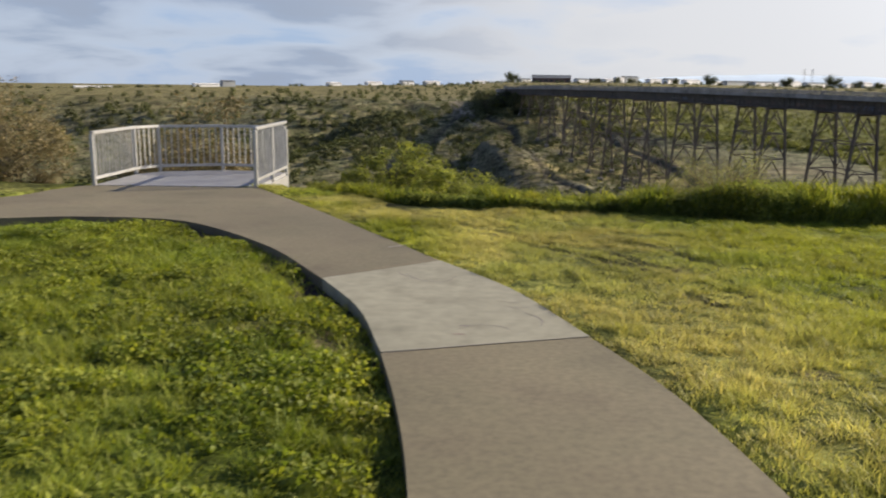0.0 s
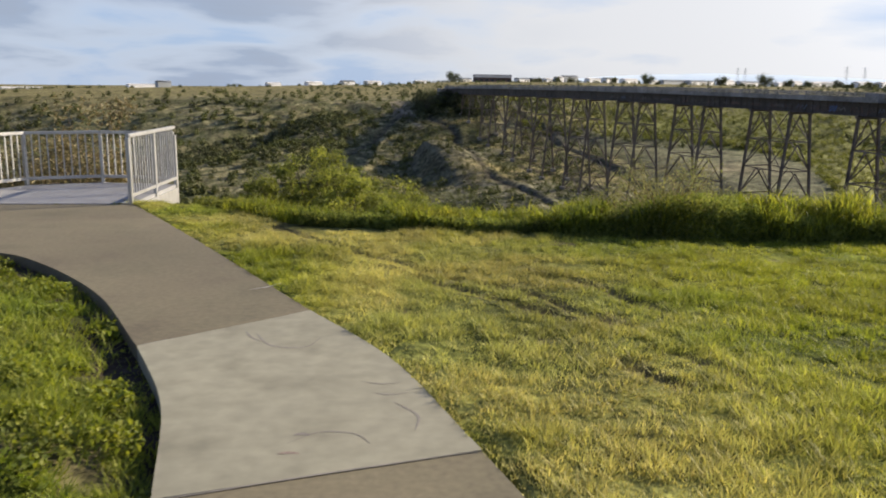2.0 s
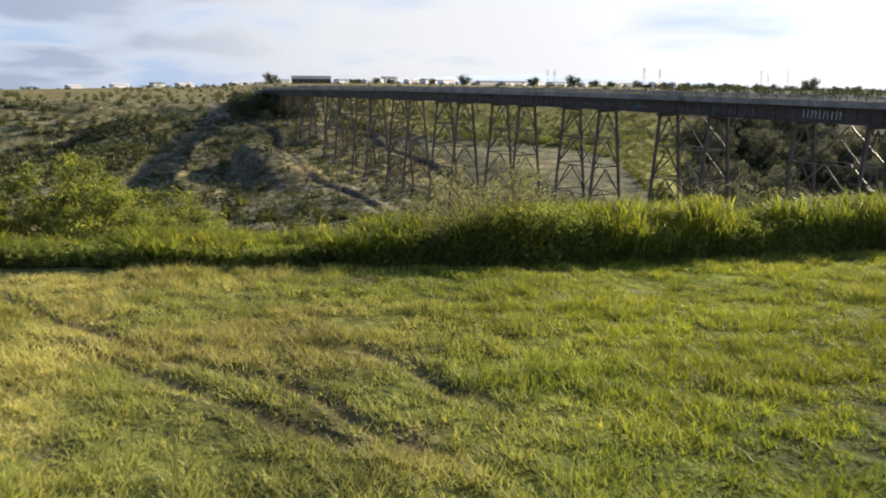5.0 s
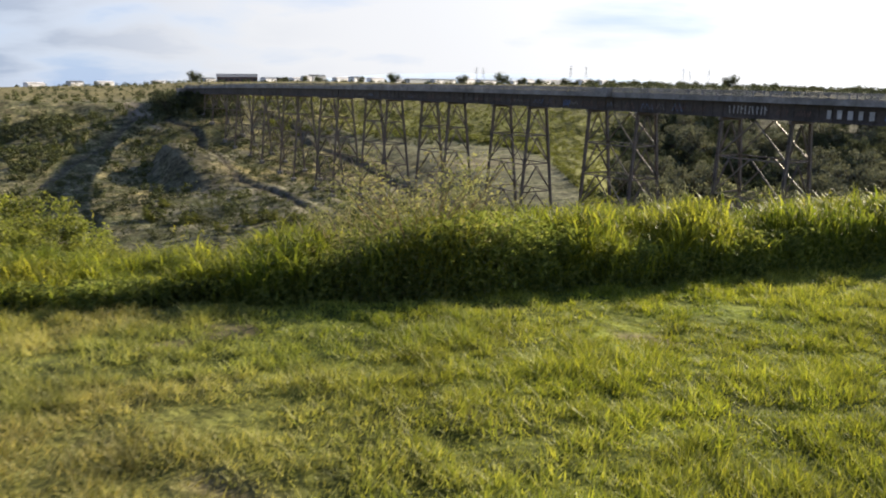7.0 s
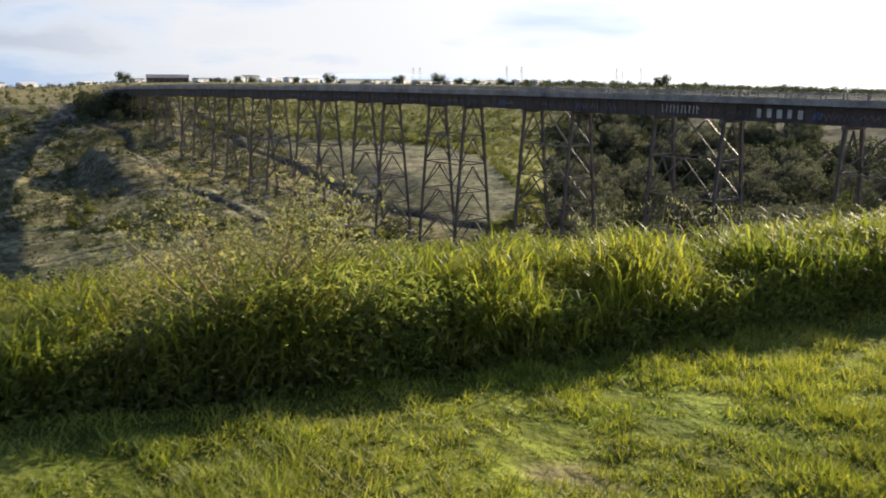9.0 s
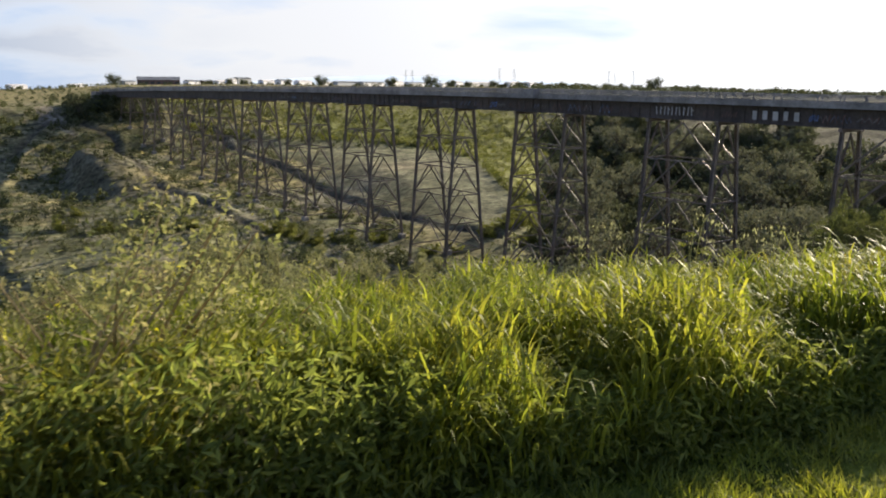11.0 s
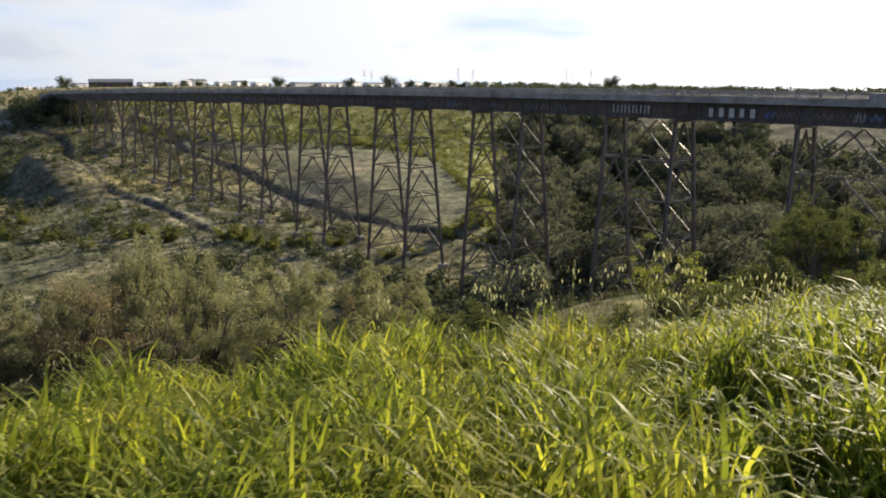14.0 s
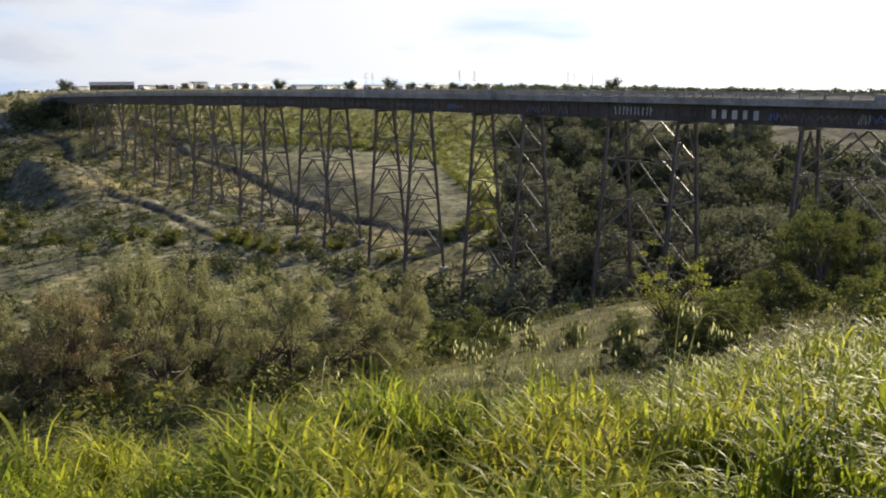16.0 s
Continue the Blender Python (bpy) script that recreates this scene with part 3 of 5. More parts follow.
    for line, w in zip(TRAILS_AND_LINE, (0.9, 0.9, 0.7, 0.9, 0.7)):
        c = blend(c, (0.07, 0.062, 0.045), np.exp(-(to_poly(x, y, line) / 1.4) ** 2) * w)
    for line in RUTS:
        c = blend(c, (0.16, 0.12, 0.075), np.exp(-(to_poly(x, y, line) / 0.1) ** 2) * 0.6)
    return c


def build_ground():
    ang = np.radians(np.concatenate([np.arange(-44, 72, 0.22), np.arange(72, 316, 4.0)]))
    rad = [0.25]
    while rad[-1] < 4600:
        r = rad[-1]
        rad.append(r + (0.14 if r < 9 else r * 0.018 if r < 75 else 1.25 if r < 340 else r * 0.03))
    rad = np.array(rad)
    a, r = np.meshgrid(ang, rad, indexing="ij")
    x, y = (4.0 + r * np.sin(a)).ravel(), (4.0 + r * np.cos(a)).ravel()
    z = height(x, y)
    na, nr = len(ang), len(rad)
    i, j = np.meshgrid(np.arange(na), np.arange(nr - 1), indexing="ij")
    i2 = (i + 1) % na
    q = np.stack([i * nr + j, i * nr + j + 1, i2 * nr + j + 1, i2 * nr + j], -1).reshape(-1, 4)
    v = np.c_[x, y, z]
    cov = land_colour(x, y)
    cap = len(v)
    v = np.concatenate([v, [[4.0, 4.0, ground_z(4, 4)]]])
    cov = np.concatenate([cov, cov[:1]])
    k = np.arange(na)
    q = np.concatenate([q, np.stack([k * nr, ((k + 1) % na) * nr, np.full(na, cap), np.full(na, cap)], -1)])
    tri = np.concatenate([q[:, [0, 2, 1]], q[:, [0, 3, 2]]])
    tri = tri[(tri[:, 0] != tri[:, 1]) & (tri[:, 1] != tri[:, 2]) & (tri[:, 0] != tri[:, 2])]
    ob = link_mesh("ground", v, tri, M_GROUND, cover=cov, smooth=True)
    tagged(ob, "grassy brink falling into a wide scrubby river valley with plains behind", "ground", kind="structure")


build_ground()


# ---- the concrete path ----
def slab(name, left, right, material, parent, lift=0.0, thick=0.14):
    n, m = len(left), 7
    vs = []
    for a, b in zip(left, right):
        for k in range(m):
            p = a + (b - a) * k / (m - 1)
            vs.append((p[0], p[1], plain(p[1]) + 0.012 + lift))
    vs = np.array(vs)
    low = vs.copy()
    low[:, 2] -= thick
    fs = []
    for i in range(n - 1):
        for k in range(m - 1):
            a = i * m + k
            fs.append((a, a + 1, a + m + 1, a + m))
    o = n * m
    for i in range(n - 1):
        for k, flip in ((0, 1), (m - 1, 0)):
            a, b = i * m + k, (i + 1) * m + k
            fs.append((a, b, b + o, a + o) if flip else (b, a, a + o, b + o))
    for k in range(m - 1):
        a, b = k, (n - 1) * m + k
        fs.append((a + 1, a, a + o, a + 1 + o))
        fs.append((b, b + 1, b + 1 + o, b + o))
    return link_mesh(name, np.concatenate([vs, low]), fs, material, parent)


def build_path():
    root = tagged(new("pavement"), "curving concrete footpath with a paler repaired slab", "footpath", kind="structure")
    g = 0.006

    def cut(line, a, b):
        out = line.copy()
        d0 = (line[1] - line[0]) / np.linalg.norm(line[1] - line[0])
        d1 = (line[-1] - line[-2]) / np.linalg.norm(line[-1] - line[-2])
        out[0] += d0 * a
        out[-1] -= d1 * b
        return out
    slab("slab", cut(PATH_L[0], 0, g), cut(PATH_R[0], 0, g), M_PATH, root)
    slab("slab", cut(PATH_L[1], g, g), cut(PATH_R[1], g, g), M_PATCH, root, 0.004)["label"] = "pale new concrete slab with trowel scratches"
    slab("slab", cut(PATH_L[2], g, 0), cut(PATH_R[2], g, 0), M_PATH, root)
    # scratches in the new slab, a crack at its edge, a rough joint line
    def scratch(name, pts, w, m, lift=0.0175):
        p = smooth_curve(pts, 14)
        d = np.gradient(p, axis=0)
        d /= np.linalg.norm(d, axis=1, keepdims=True)
        nrm = np.c_[-d[:, 1], d[:, 0]] * w * np.sin(np.linspace(0.25, 2.9, 14))[:, None]
        v = np.concatenate([np.c_[p + nrm, plain(p[:, 1]) + lift], np.c_[p - nrm, plain(p[:, 1]) + lift]])
        f = [(i, i + 14, i + 15, i + 1) for i in range(13)]
        link_mesh(name, v, f, m, root)
    dark = mat("scratch_grey", (0.21, 0.19, 0.165), 0.9, var=0.2, bump=0)
    pale = mat("chipped_joint", (0.42, 0.40, 0.36), 0.9, var=0.2, bump=0)
    scratch("scratch", [(-0.34, 7.55), (-0.2, 7.25), (0.03, 7.2), (0.12, 7.42)], 0.008, dark)
    scratch("scratch", [(-0.42, 7.6), (-0.36, 7.45), (-0.28, 7.36)], 0.008, dark)
    scratch("scratch", [(0.42, 6.5), (0.55, 6.45), (0.66, 6.47)], 0.006, dark)
    scratch("scratch", [(0.5, 6.3), (0.6, 6.27), (0.7, 6.3)], 0.006, dark)
    scratch("scratch", [(0.62, 6.15), (0.74, 5.95), (0.72, 5.75)], 0.006, dark)
    scratch("scratch", [(0.1, 5.62), (0.25, 5.75), (0.42, 5.72), (0.5, 5.6)], 0.005, dark)
    scratch("stain", [(0.12, 5.72), (0.16, 5.73), (0.2, 5.72)], 0.016, dark)
    scratch("stain", [(0.07, 5.5), (0.12, 5.51), (0.17, 5.5)], 0.014, mat("rust_stain", (0.22, 0.17, 0.14), 0.9, bump=0))
    scratch("crack", [(-0.62, 8.95), (-0.5, 9.02), (-0.4, 9.15), (-0.34, 9.2)], 0.008, pale, 0.0155)
    scratch("joint_edge", [(-1.07, 7.3), (-0.55, 7.72), (-0.02, 8.2)], 0.007, pale, 0.0155)
    scratch("joint_edge", [(-0.38, 5.06), (0.3, 5.28), (1.02, 5.49)], 0.007, dark, 0.0175)


build_path()

# ---- the lookout platform ----
DECK = [(-3.42, 15.0), (-3.34, 17.5), (-4.75, 17.75), (-5.95, 17.3), (-6.25, 16.75), (-6.35, 14.96)]
DECK_Z = -0.215


def build_platform():
    root = new("lookout_platform")
    bm = bmesh.new()
    f = bm.faces.new([bm.verts.new((x, y, DECK_Z)) for x, y in DECK])
    r = bmesh.ops.extrude_face_region(bm, geom=[f])
    bmesh.ops.translate(bm, verts=[v for v in r["geom"] if isinstance(v, bmesh.types.BMVert)], vec=(0, 0, -0.06))
    bmesh.ops.recalc_face_normals(bm, faces=bm.faces)
    part("deck", bm, M_DECKPLATE, root, "flat grey deck plate")
    n = len(DECK)
    for i in range(n):
        a, b = Vector((*DECK[i], DECK_Z)), Vector((*DECK[(i + 1) % n], DECK_Z))
        bm = bmesh.new()
        add_bar(bm, a + Vector((0, 0, -0.19)), b + Vector((0, 0, -0.19)), 0.08, 0.26)
        part("edge_beam", bm, M_GALV, root)
    for x, y in DECK[1:5]:
        bm = bmesh.new()
        cx, cy = -5.0 + (x + 5.0) * 0.85, 16.2 + (y - 16.2) * 0.85
        add_box(bm, (cx, cy, (DECK_Z - 0.3 + ground_z(cx, cy) - 0.3) / 2), (0.14, 0.14, max(0.2, DECK_Z - 0.3 - ground_z(cx, cy) + 0.3)))
        part("support_leg", bm, M_GALV, root)
    for i in range(n - 1):
        rail_panel(root, Vector((*DECK[i], DECK_Z)), Vector((*DECK[i + 1], DECK_Z)), last=(i == n - 2), top=1.05 if i == 0 else 0.94)
    tagged(root, "small steel lookout platform with galvanised railing at the path's end", "platform")


def rail_panel(root, a, b, last, top):
    d = b - a
    L = d.length
    u = d / L
    n_posts = max(1, round(L / 1.5))
    for k in range(n_posts + (1 if last else 0)):
        p = a + u * (L * k / n_posts)
        bm = bmesh.new()
        add_bar(bm, p + Vector((0, 0, -0.36)), p + Vector((0, 0, top - 0.03)), 0.065, 0.065, up=u)
        bmesh.ops.bevel(bm, geom=bm.edges[:], offset=0.008, segments=1, affect="EDGES")
        part("post", bm, M_GALV, root)
    bm = bmesh.new()
    add_bar(bm, a + Vector((0, 0, top)), b + Vector((0, 0, top)), 0.075, 0.055)
    bmesh.ops.bevel(bm, geom=bm.edges[:], offset=0.012, segments=2, affect="EDGES")
    part("top_rail", bm, M_GALV, root)
    bm = bmesh.new()
    add_bar(bm, a + Vector((0, 0, 0.12)), b + Vector((0, 0, 0.12)), 0.05, 0.05)
    part("bottom_rail", bm, M_GALV, root)
    m = int(L / 0.125)
    for k in range(1, m):
        p = a + u * (L * k / m)
        bm = bmesh.new()
        add_bar(bm, p + Vector((0, 0, 0.14)), p + Vector((0, 0, top - 0.02)), 0.022, 0.022, up=u)
        part("baluster", bm, M_GALV, root)


build_platform()

# ---- the trestle bridge ----
TOW, SPAN, WID = 9.71, 14.09, 3.34
DEP = 1.87                                      # depth of the plate girders
FAR_END, NEAR_END = -212.0, 112.0


def bridge_at(q, across=0.0, z=0.0):
    """across: metres from the near girder towards the far one; z above the girders' soffit."""
    return Vector((BR0[0] + BD[0] * q - BN[0] * across, BR0[1] + BD[1] * q - BN[1] * across,
                   -2.264 - 0.00864 * q - 0.0000486 * q * q + z))


def build_bridge():
    root = new("trestle_bridge")
    bm = bmesh.new()
    add_box(bm, (0, 0, 0), (0.09, 0.14, 1.1), Matrix.Rotation(BRA + math.pi / 2, 4, "Z"))
    post = bpy.data.meshes.new("rail_post")
    bm.to_mesh(post)
    bm.free()
    post.materials.append(M_PARAPET)
    bents = []
    for k in range(-7, 5):
        q = (k - 1) * (TOW + SPAN)
        build_tower(root, q)
        bents += [q, q + TOW]
    stops = [FAR_END] + bents + [NEAR_END]
    for i, (q0, q1) in enumerate(zip(stops[:-1], stops[1:])):
        for across in (0.0, WID):
            bm = bmesh.new()
            a, b = bridge_at(q0 + 0.03, across), bridge_at(q1 - 0.03, across)
            z = Vector((0, 0, 1))
            add_bar(bm, a + z * DEP / 2, b + z * DEP / 2, 0.05, DEP)
            add_bar(bm, a + z * 0.04, b + z * 0.04, 0.42, 0.08)
            add_bar(bm, a + z * DEP, b + z * DEP, 0.42, 0.08)
            near_q = q0 > -70
            ribs = max(2, round((q1 - q0) / (1.55 if near_q else 3.0)))
            for r in range(ribs + 1):
                p = a + (b - a) * (r / ribs)
                add_box(bm, p + z * (DEP / 2 + 0.02), (0.2, 0.06, DEP - 0.1), Matrix.Rotation(BRA + math.pi / 2, 4, "Z"))
            part("girder", bm, M_GIRDER, root)
        # deck slab, parapet panels and posts on both sides
        bm = bmesh.new()
        add_bar(bm, bridge_at(q0, WID / 2, DEP + 0.14), bridge_at(q1, WID / 2, DEP + 0.14), WID + 2.0, 0.2)
        part("deck", bm, M_PARAPET, root)
        for across in (-0.95, WID + 0.95):
            for h, w, t, kind in ((0.43, 0.10, 0.42, "parapet_panel"), (0.67, 0.2, 0.06, "coping"), (0.79, 0.04, 0.065, "rail"), (0.91, 0.04, 0.065, "rail"),
                                  (1.03, 0.04, 0.065, "rail"), (1.15, 0.04, 0.065, "rail"), (1.27, 0.04, 0.065, "rail")):
                bm = bmesh.new()
                add_bar(bm, bridge_at(q0 + 0.02, across, DEP + h), bridge_at(q1 - 0.02, across, DEP + h), w, t)
                part(kind, bm, M_PARAPET, root)
            m = max(2, round((q1 - q0) / 2.4))
            for r in range(m):
                ob = new("rail_post", post)
                ob.matrix_world = Matrix.Translation(bridge_at(q0 + (q1 - q0) * r / m, across, DEP + 0.77))
                ob.parent = root
    # sleepers' ends and refuge boxes
    for q in (3.0, 55.0):
        bm = bmesh.new()
        add_bar(bm, bridge_at(q, -1.5, DEP + 0.7), bridge_at(q + 2.4, -1.5, DEP + 0.7), 1.1, 1.25)
        part("refuge", bm, M_PARAPET, root)
    # spray paint on the near girder, as plain bars
    paint(root, 25.0, 0.5, 10, 0.55, 0.95)
    for k in range(5):
        block(root, 37.7 + k * 1.2, k)
    for q, w, h, m in ((-5.6, 1.3, 0.85, M_PAINT_B), (44.2, 0.9, 0.7, M_PAINT_B), (-9.5, 1.7, 0.6, M_PAINT_R), (-12.6, 1.0, 0.5, M_PAINT_R), (45.6, 2.2, 0.9, M_PAINT_R),
                       (49.5, 1.6, 0.7, M_PAINT_R), (-19, 1.5, 0.7, M_PAINT_R), (-24, 2.2, 0.5, M_PAINT_R), (-15.5, 1.3, 0.5, M_PAINT_R), (12, 1.6, 0.6, M_PAINT_R), (16, 2.0, 0.5, M_PAINT_R),
                       (-29.5, 2.5, 0.5, M_PAINT_R), (-52, 2.5, 0.5, M_PAINT_R), (31.5, 1.4, 0.7, M_PAINT_R), (34, 1.8, 0.6, M_PAINT_R), (54.5, 0.9, 0.5, M_PAINT_B), (53, 1.0, 0.9, M_PAINT_W)):
        bm = bmesh.new()
        ribbon(bm, [(q + w * k / 9, 0.85 + (h / 2 if k % 2 else -h / 2) * (1 - 0.25 * (k % 3 == 1))) for k in range(10)], w / 11)
        part("paint_mark", bm, m, root)
    rng = np.random.default_rng(14)
    q = -75.0
    while q < 62:
        w, h = rng.uniform(0.8, 2.4), rng.uniform(0.5, 1.15)
        if not (23 < q + w and q < 44.5):
            bm = bmesh.new()
            n = int(rng.integers(4, 9))
            ribbon(bm, [(q + w * (k + rng.uniform(-0.3, 0.3)) / n, 0.85 + (0.5 if k % 2 else -0.5) * h * rng.uniform(0.5, 1)) for k in range(n + 1)], w / n * rng.uniform(0.3, 0.6))
            part("paint_mark", bm, (M_PAINT_G, M_PAINT_G, M_PAINT_R, M_PAINT_G, M_PAINT_D)[int(rng.integers(0, 5))], root)
        q += w + rng.uniform(0.2, 1.6)
    for q, d in ((FAR_END - 3, 1), (NEAR_END + 3, -1)):
        bm = bmesh.new()
        p = bridge_at(q, WID / 2)
        zb = ground_z(p.x, p.y) - 6
        add_box(bm, (p.x, p.y, (p.z + DEP + 0.2 + zb) / 2), (8, 6, p.z + DEP + 0.2 - zb), Matrix.Rotation(BRA + math.pi / 2, 4, "Z"))
        part("abutment", bm, M_PIERCON, root, "concrete abutment at the bridge end")
    tagged(root, "long rust-brown steel trestle railway bridge with graffiti on its girder", "bridge")


def ribbon(bm, pts, w):
    """One bent stroke of paint on the near girder, through points (along, height)."""
    rows = []
    for i, p in enumerate(pts):
        a, b = pts[max(i - 1, 0)], pts[min(i + 1, len(pts) - 1)]
        d = Vector((b[0] - a[0], b[1] - a[1])).normalized()
        rows.append([bm.verts.new(bridge_at(p[0] + s * -d.y * w / 2, -0.225, p[1] + s * d.x * w / 2)) for s in (-1, 1)])
    for (a, b), (c, d) in zip(rows[:-1], rows[1:]):
        bm.faces.new((a, b, d, c))


def paint(root, q, z, count, gap, h):
    for k in range(count):
        bm = bmesh.new()
        c = q + k * gap
        ribbon(bm, [(c, z), (c + 0.06 * (k % 3 - 1), z + h), (c + 0.22, z + h * (0.55 + 0.15 * (k % 3)))] if k % 2 else [(c, z), (c + 0.1 * (k % 3 - 1), z + h)], 0.15)
        part("paint_mark", bm, M_PAINT_W, root)


def block(root, q, k):
    """A plain bar of the size of a painted sign."""
    bm = bmesh.new()
    z = 0.44 + 0.04 * (k % 2)
    ribbon(bm, [(q + 0.3 + 0.03 * (k % 3 - 1), z), (q + 0.3, z + 0.92)], 0.5 + 0.06 * (k % 3))
    part("paint_mark", bm, M_PAINT_W, root, "white painted block mark")


def build_tower(root, q):
    batter, panel = 0.095, 4.55
    feet = {}
    low = 0
    for b in (0, 1):
        for s in (0, 1):
            top = bridge_at(q + b * TOW, s * WID, -0.05)
            p = top
            for _ in range(4):
                h = top.z - (ground_z(p.x, p.y) + 0.5)
                p = bridge_at(q + b * TOW, s * WID + (batter * h if s else -batter * h))
            feet[b, s] = (top, Vector((p.x, p.y, top.z - h)), max(h, 1.0))
            low = max(low, h)
    bm = bmesh.new()
    add_bar(bm, bridge_at(q, -0.5, -0.2), bridge_at(q, WID + 0.5, -0.2), 0.4, 0.36)
    tower = part("tower", bm, M_STEEL, root, "braced steel trestle tower with splayed legs")
    bm = bmesh.new()
    add_bar(bm, bridge_at(q + TOW, -0.5, -0.2), bridge_at(q + TOW, WID + 0.5, -0.2), 0.4, 0.36)
    part("cap_beam", bm, M_STEEL, tower)

    def on(b, s, depth):
        top, foot, h = feet[b, s]
        return top + (foot - top) * min(1.0, depth / h)
    for (b, s), (top, foot, h) in feet.items():
        bm = bmesh.new()
        ax = Vector((BD[0], BD[1], 0))
        add_bar(bm, top + ax * 0.15, foot + ax * 0.15, 0.36, 0.06, up=Vector((BD[0], BD[1], 0)))
        add_bar(bm, top - ax * 0.15, foot - ax * 0.15, 0.36, 0.06, up=Vector((BD[0], BD[1], 0)))
        add_bar(bm, top, foot, 0.05, 0.26, up=Vector((BD[0], BD[1], 0)))
        part("leg", bm, M_STEEL, tower)
        bm = bmesh.new()
        add_box(bm, foot + Vector((0, 0, -0.9)), (1.2, 1.2, 2.4), Matrix.Rotation(BRA, 4, "Z"))
        bmesh.ops.bevel(bm, geom=bm.edges[:], offset=0.08, segments=1, affect="EDGES")
        part("pedestal", bm, M_PIERCON, tower, "pale concrete pedestal")
    n = max(1, int(low / panel))
    for i in range(n):
        d0, d1 = i * panel + 0.5, (i + 1) * panel + 0.2
        for b in (0, 1):
            ha, hb = feet[b, 0][2], feet[b, 1][2]
            if d1 > max(ha, hb) + 1.5:
                continue
            bm = bmesh.new()
            a0, a1, c0, c1 = on(b, 0, d0), on(b, 0, d1), on(b, 1, d0), on(b, 1, d1)
            mid = (a0 + c0) / 2
            add_angle(bm, mid, a1, 0.15, 0.04)
            add_angle(bm, mid, c1, 0.15, 0.04)
            part("chevron_brace", bm, M_BRACE, tower)
            bm = bmesh.new()
            add_angle(bm, a1, c1, 0.18, 0.04)
            part("strut", bm, M_STEEL, tower)
    # lengthwise bracing: an inverted V in every panel of both side frames
    for i in range(n):
        d0, d1 = i * panel + (0.35 if i == 0 else 0.2), min((i + 1) * panel + 0.2, low - 0.3)
        if d1 - d0 < 1.5:
            continue
        for s in (0, 1):
            apex = (on(0, s, d0) + on(1, s, d0)) / 2
            for b in (0, 1):
                bm = bmesh.new()
                add_angle(bm, apex, on(b, s, d1), 0.19, 0.05)
                part("diagonal_brace", bm, M_BRACE, tower)
            bm = bmesh.new()
            add_angle(bm, on(0, s, d1), on(1, s, d1), 0.15, 0.03)
            part("strut", bm, M_STEEL, tower)


build_bridge()


# ---- trees and bushes ----
def tree(name, seed, h, w, leaf_mat, n_leaves, leaf=0.16, stems=1, bare=0.25, clumps=14, spread=0.24, flat=0.75, upright=0.0, label="", category="tree"):
    """A tapered trunk that forks into limbs, and a crown of leaf clumps with gaps."""
    rng = np.random.default_rng(seed)
    root = new(name)
    wood, ends = [], []
    for k in range(stems):
        a = rng.uniform(0, 6.28)
        base = Vector((0.06 * h * math.cos(a), 0.06 * h * math.sin(a), -0.4)) if stems > 1 else Vector((0, 0, -0.4))
        lean = Vector((rng.normal(0, 0.12) * w, rng.normal(0, 0.12) * w, 0))
        fork = base + lean + Vector((0, 0, h * rng.uniform(0.3, 0.45)))
        midp = base + (fork - base) * 0.5 + Vector((rng.normal(0, 0.03) * h, rng.normal(0, 0.03) * h, 0))
        r0 = 0.03 * h / stems ** 0.5
        wood.append(tube([base, midp, fork], [r0, r0 * 0.8, r0 * 0.6], 7))
        for _ in range(max(3, clumps // stems)):
            u, th = rng.uniform(0.25, 1) ** 0.6, rng.uniform(0, 6.28)
            zz = rng.uniform(bare, 1.0)
            prof = math.sin(min(1.0, (zz - bare * 0.6) / (1 - bare * 0.6)) * math.pi * 0.82 + 0.25) ** 0.7
            e = Vector((math.cos(th) * u * w / 2 * prof, math.sin(th) * u * w / 2 * prof, zz * h * 0.93))
            c = fork + (e - fork) * 0.5 + Vector((rng.normal(0, 0.05), rng.normal(0, 0.05), rng.normal(0.04, 0.04))) * h
            wood.append(tube([fork - Vector((0, 0, rng.uniform(0, 0.15) * h)), c, e], [r0 * 0.45, r0 * 0.28, r0 * 0.08], 4))
            ends.append(e)
            for _ in range(2):
                t = c.lerp(e, rng.uniform(0.2, 0.8)) + Vector(rng.normal(0, 0.09 * w, 3))
                wood.append(tube([c.lerp(e, 0.2), t], [r0 * 0.18, r0 * 0.05], 3))
                ends.append(t)
    v, f = join(wood)
    link_mesh("trunk", v, f, M_BARK, root, "forked bark-covered trunk with limbs", smooth=True)
    ends = np.array([tuple(e) for e in ends])
    pick = rng.integers(0, len(ends), n_leaves)
    rad = spread * w * rng.uniform(0.5, 1.15, len(ends))[pick]
    off = rng.normal(size=(n_leaves, 3))
    off /= np.linalg.norm(off, axis=1, keepdims=True)
    off *= (rng.uniform(0.12, 1, n_leaves) ** 0.55 * rad)[:, None]
    off[:, 2] *= flat + upright
    c = ends[pick] + off
    c[:, 2] = np.maximum(c[:, 2], 0.02 * h)
    nrm = off / np.linalg.norm(off, axis=1, keepdims=True) * 0.75
    v, t = leaves(rng, c, 0.5, leaf, 0.42, nrm)
    link_mesh("crown", v, t, leaf_mat, root)
    tagged(root, label, category)
    return root


def plant(src, x, y, size=1.0, turn=0.0, sink=0.0, z=None, first=False):
    m = pose(x, y, (ground_z(x, y) if z is None else z) - sink, 0, 0, turn)
    if first:
        src.matrix_world = m
        src.scale = (size, size, size)
        return src
    ob = copy_thing(src, m)
    ob.scale = (size, size, size)
    return ob


def scatter(src, spots, group, sink=0.0):
    for i, (x, y, s, turn) in enumerate(spots):
        tagged(plant(src, x, y, s, turn, sink, first=(i == 0)), group=group)


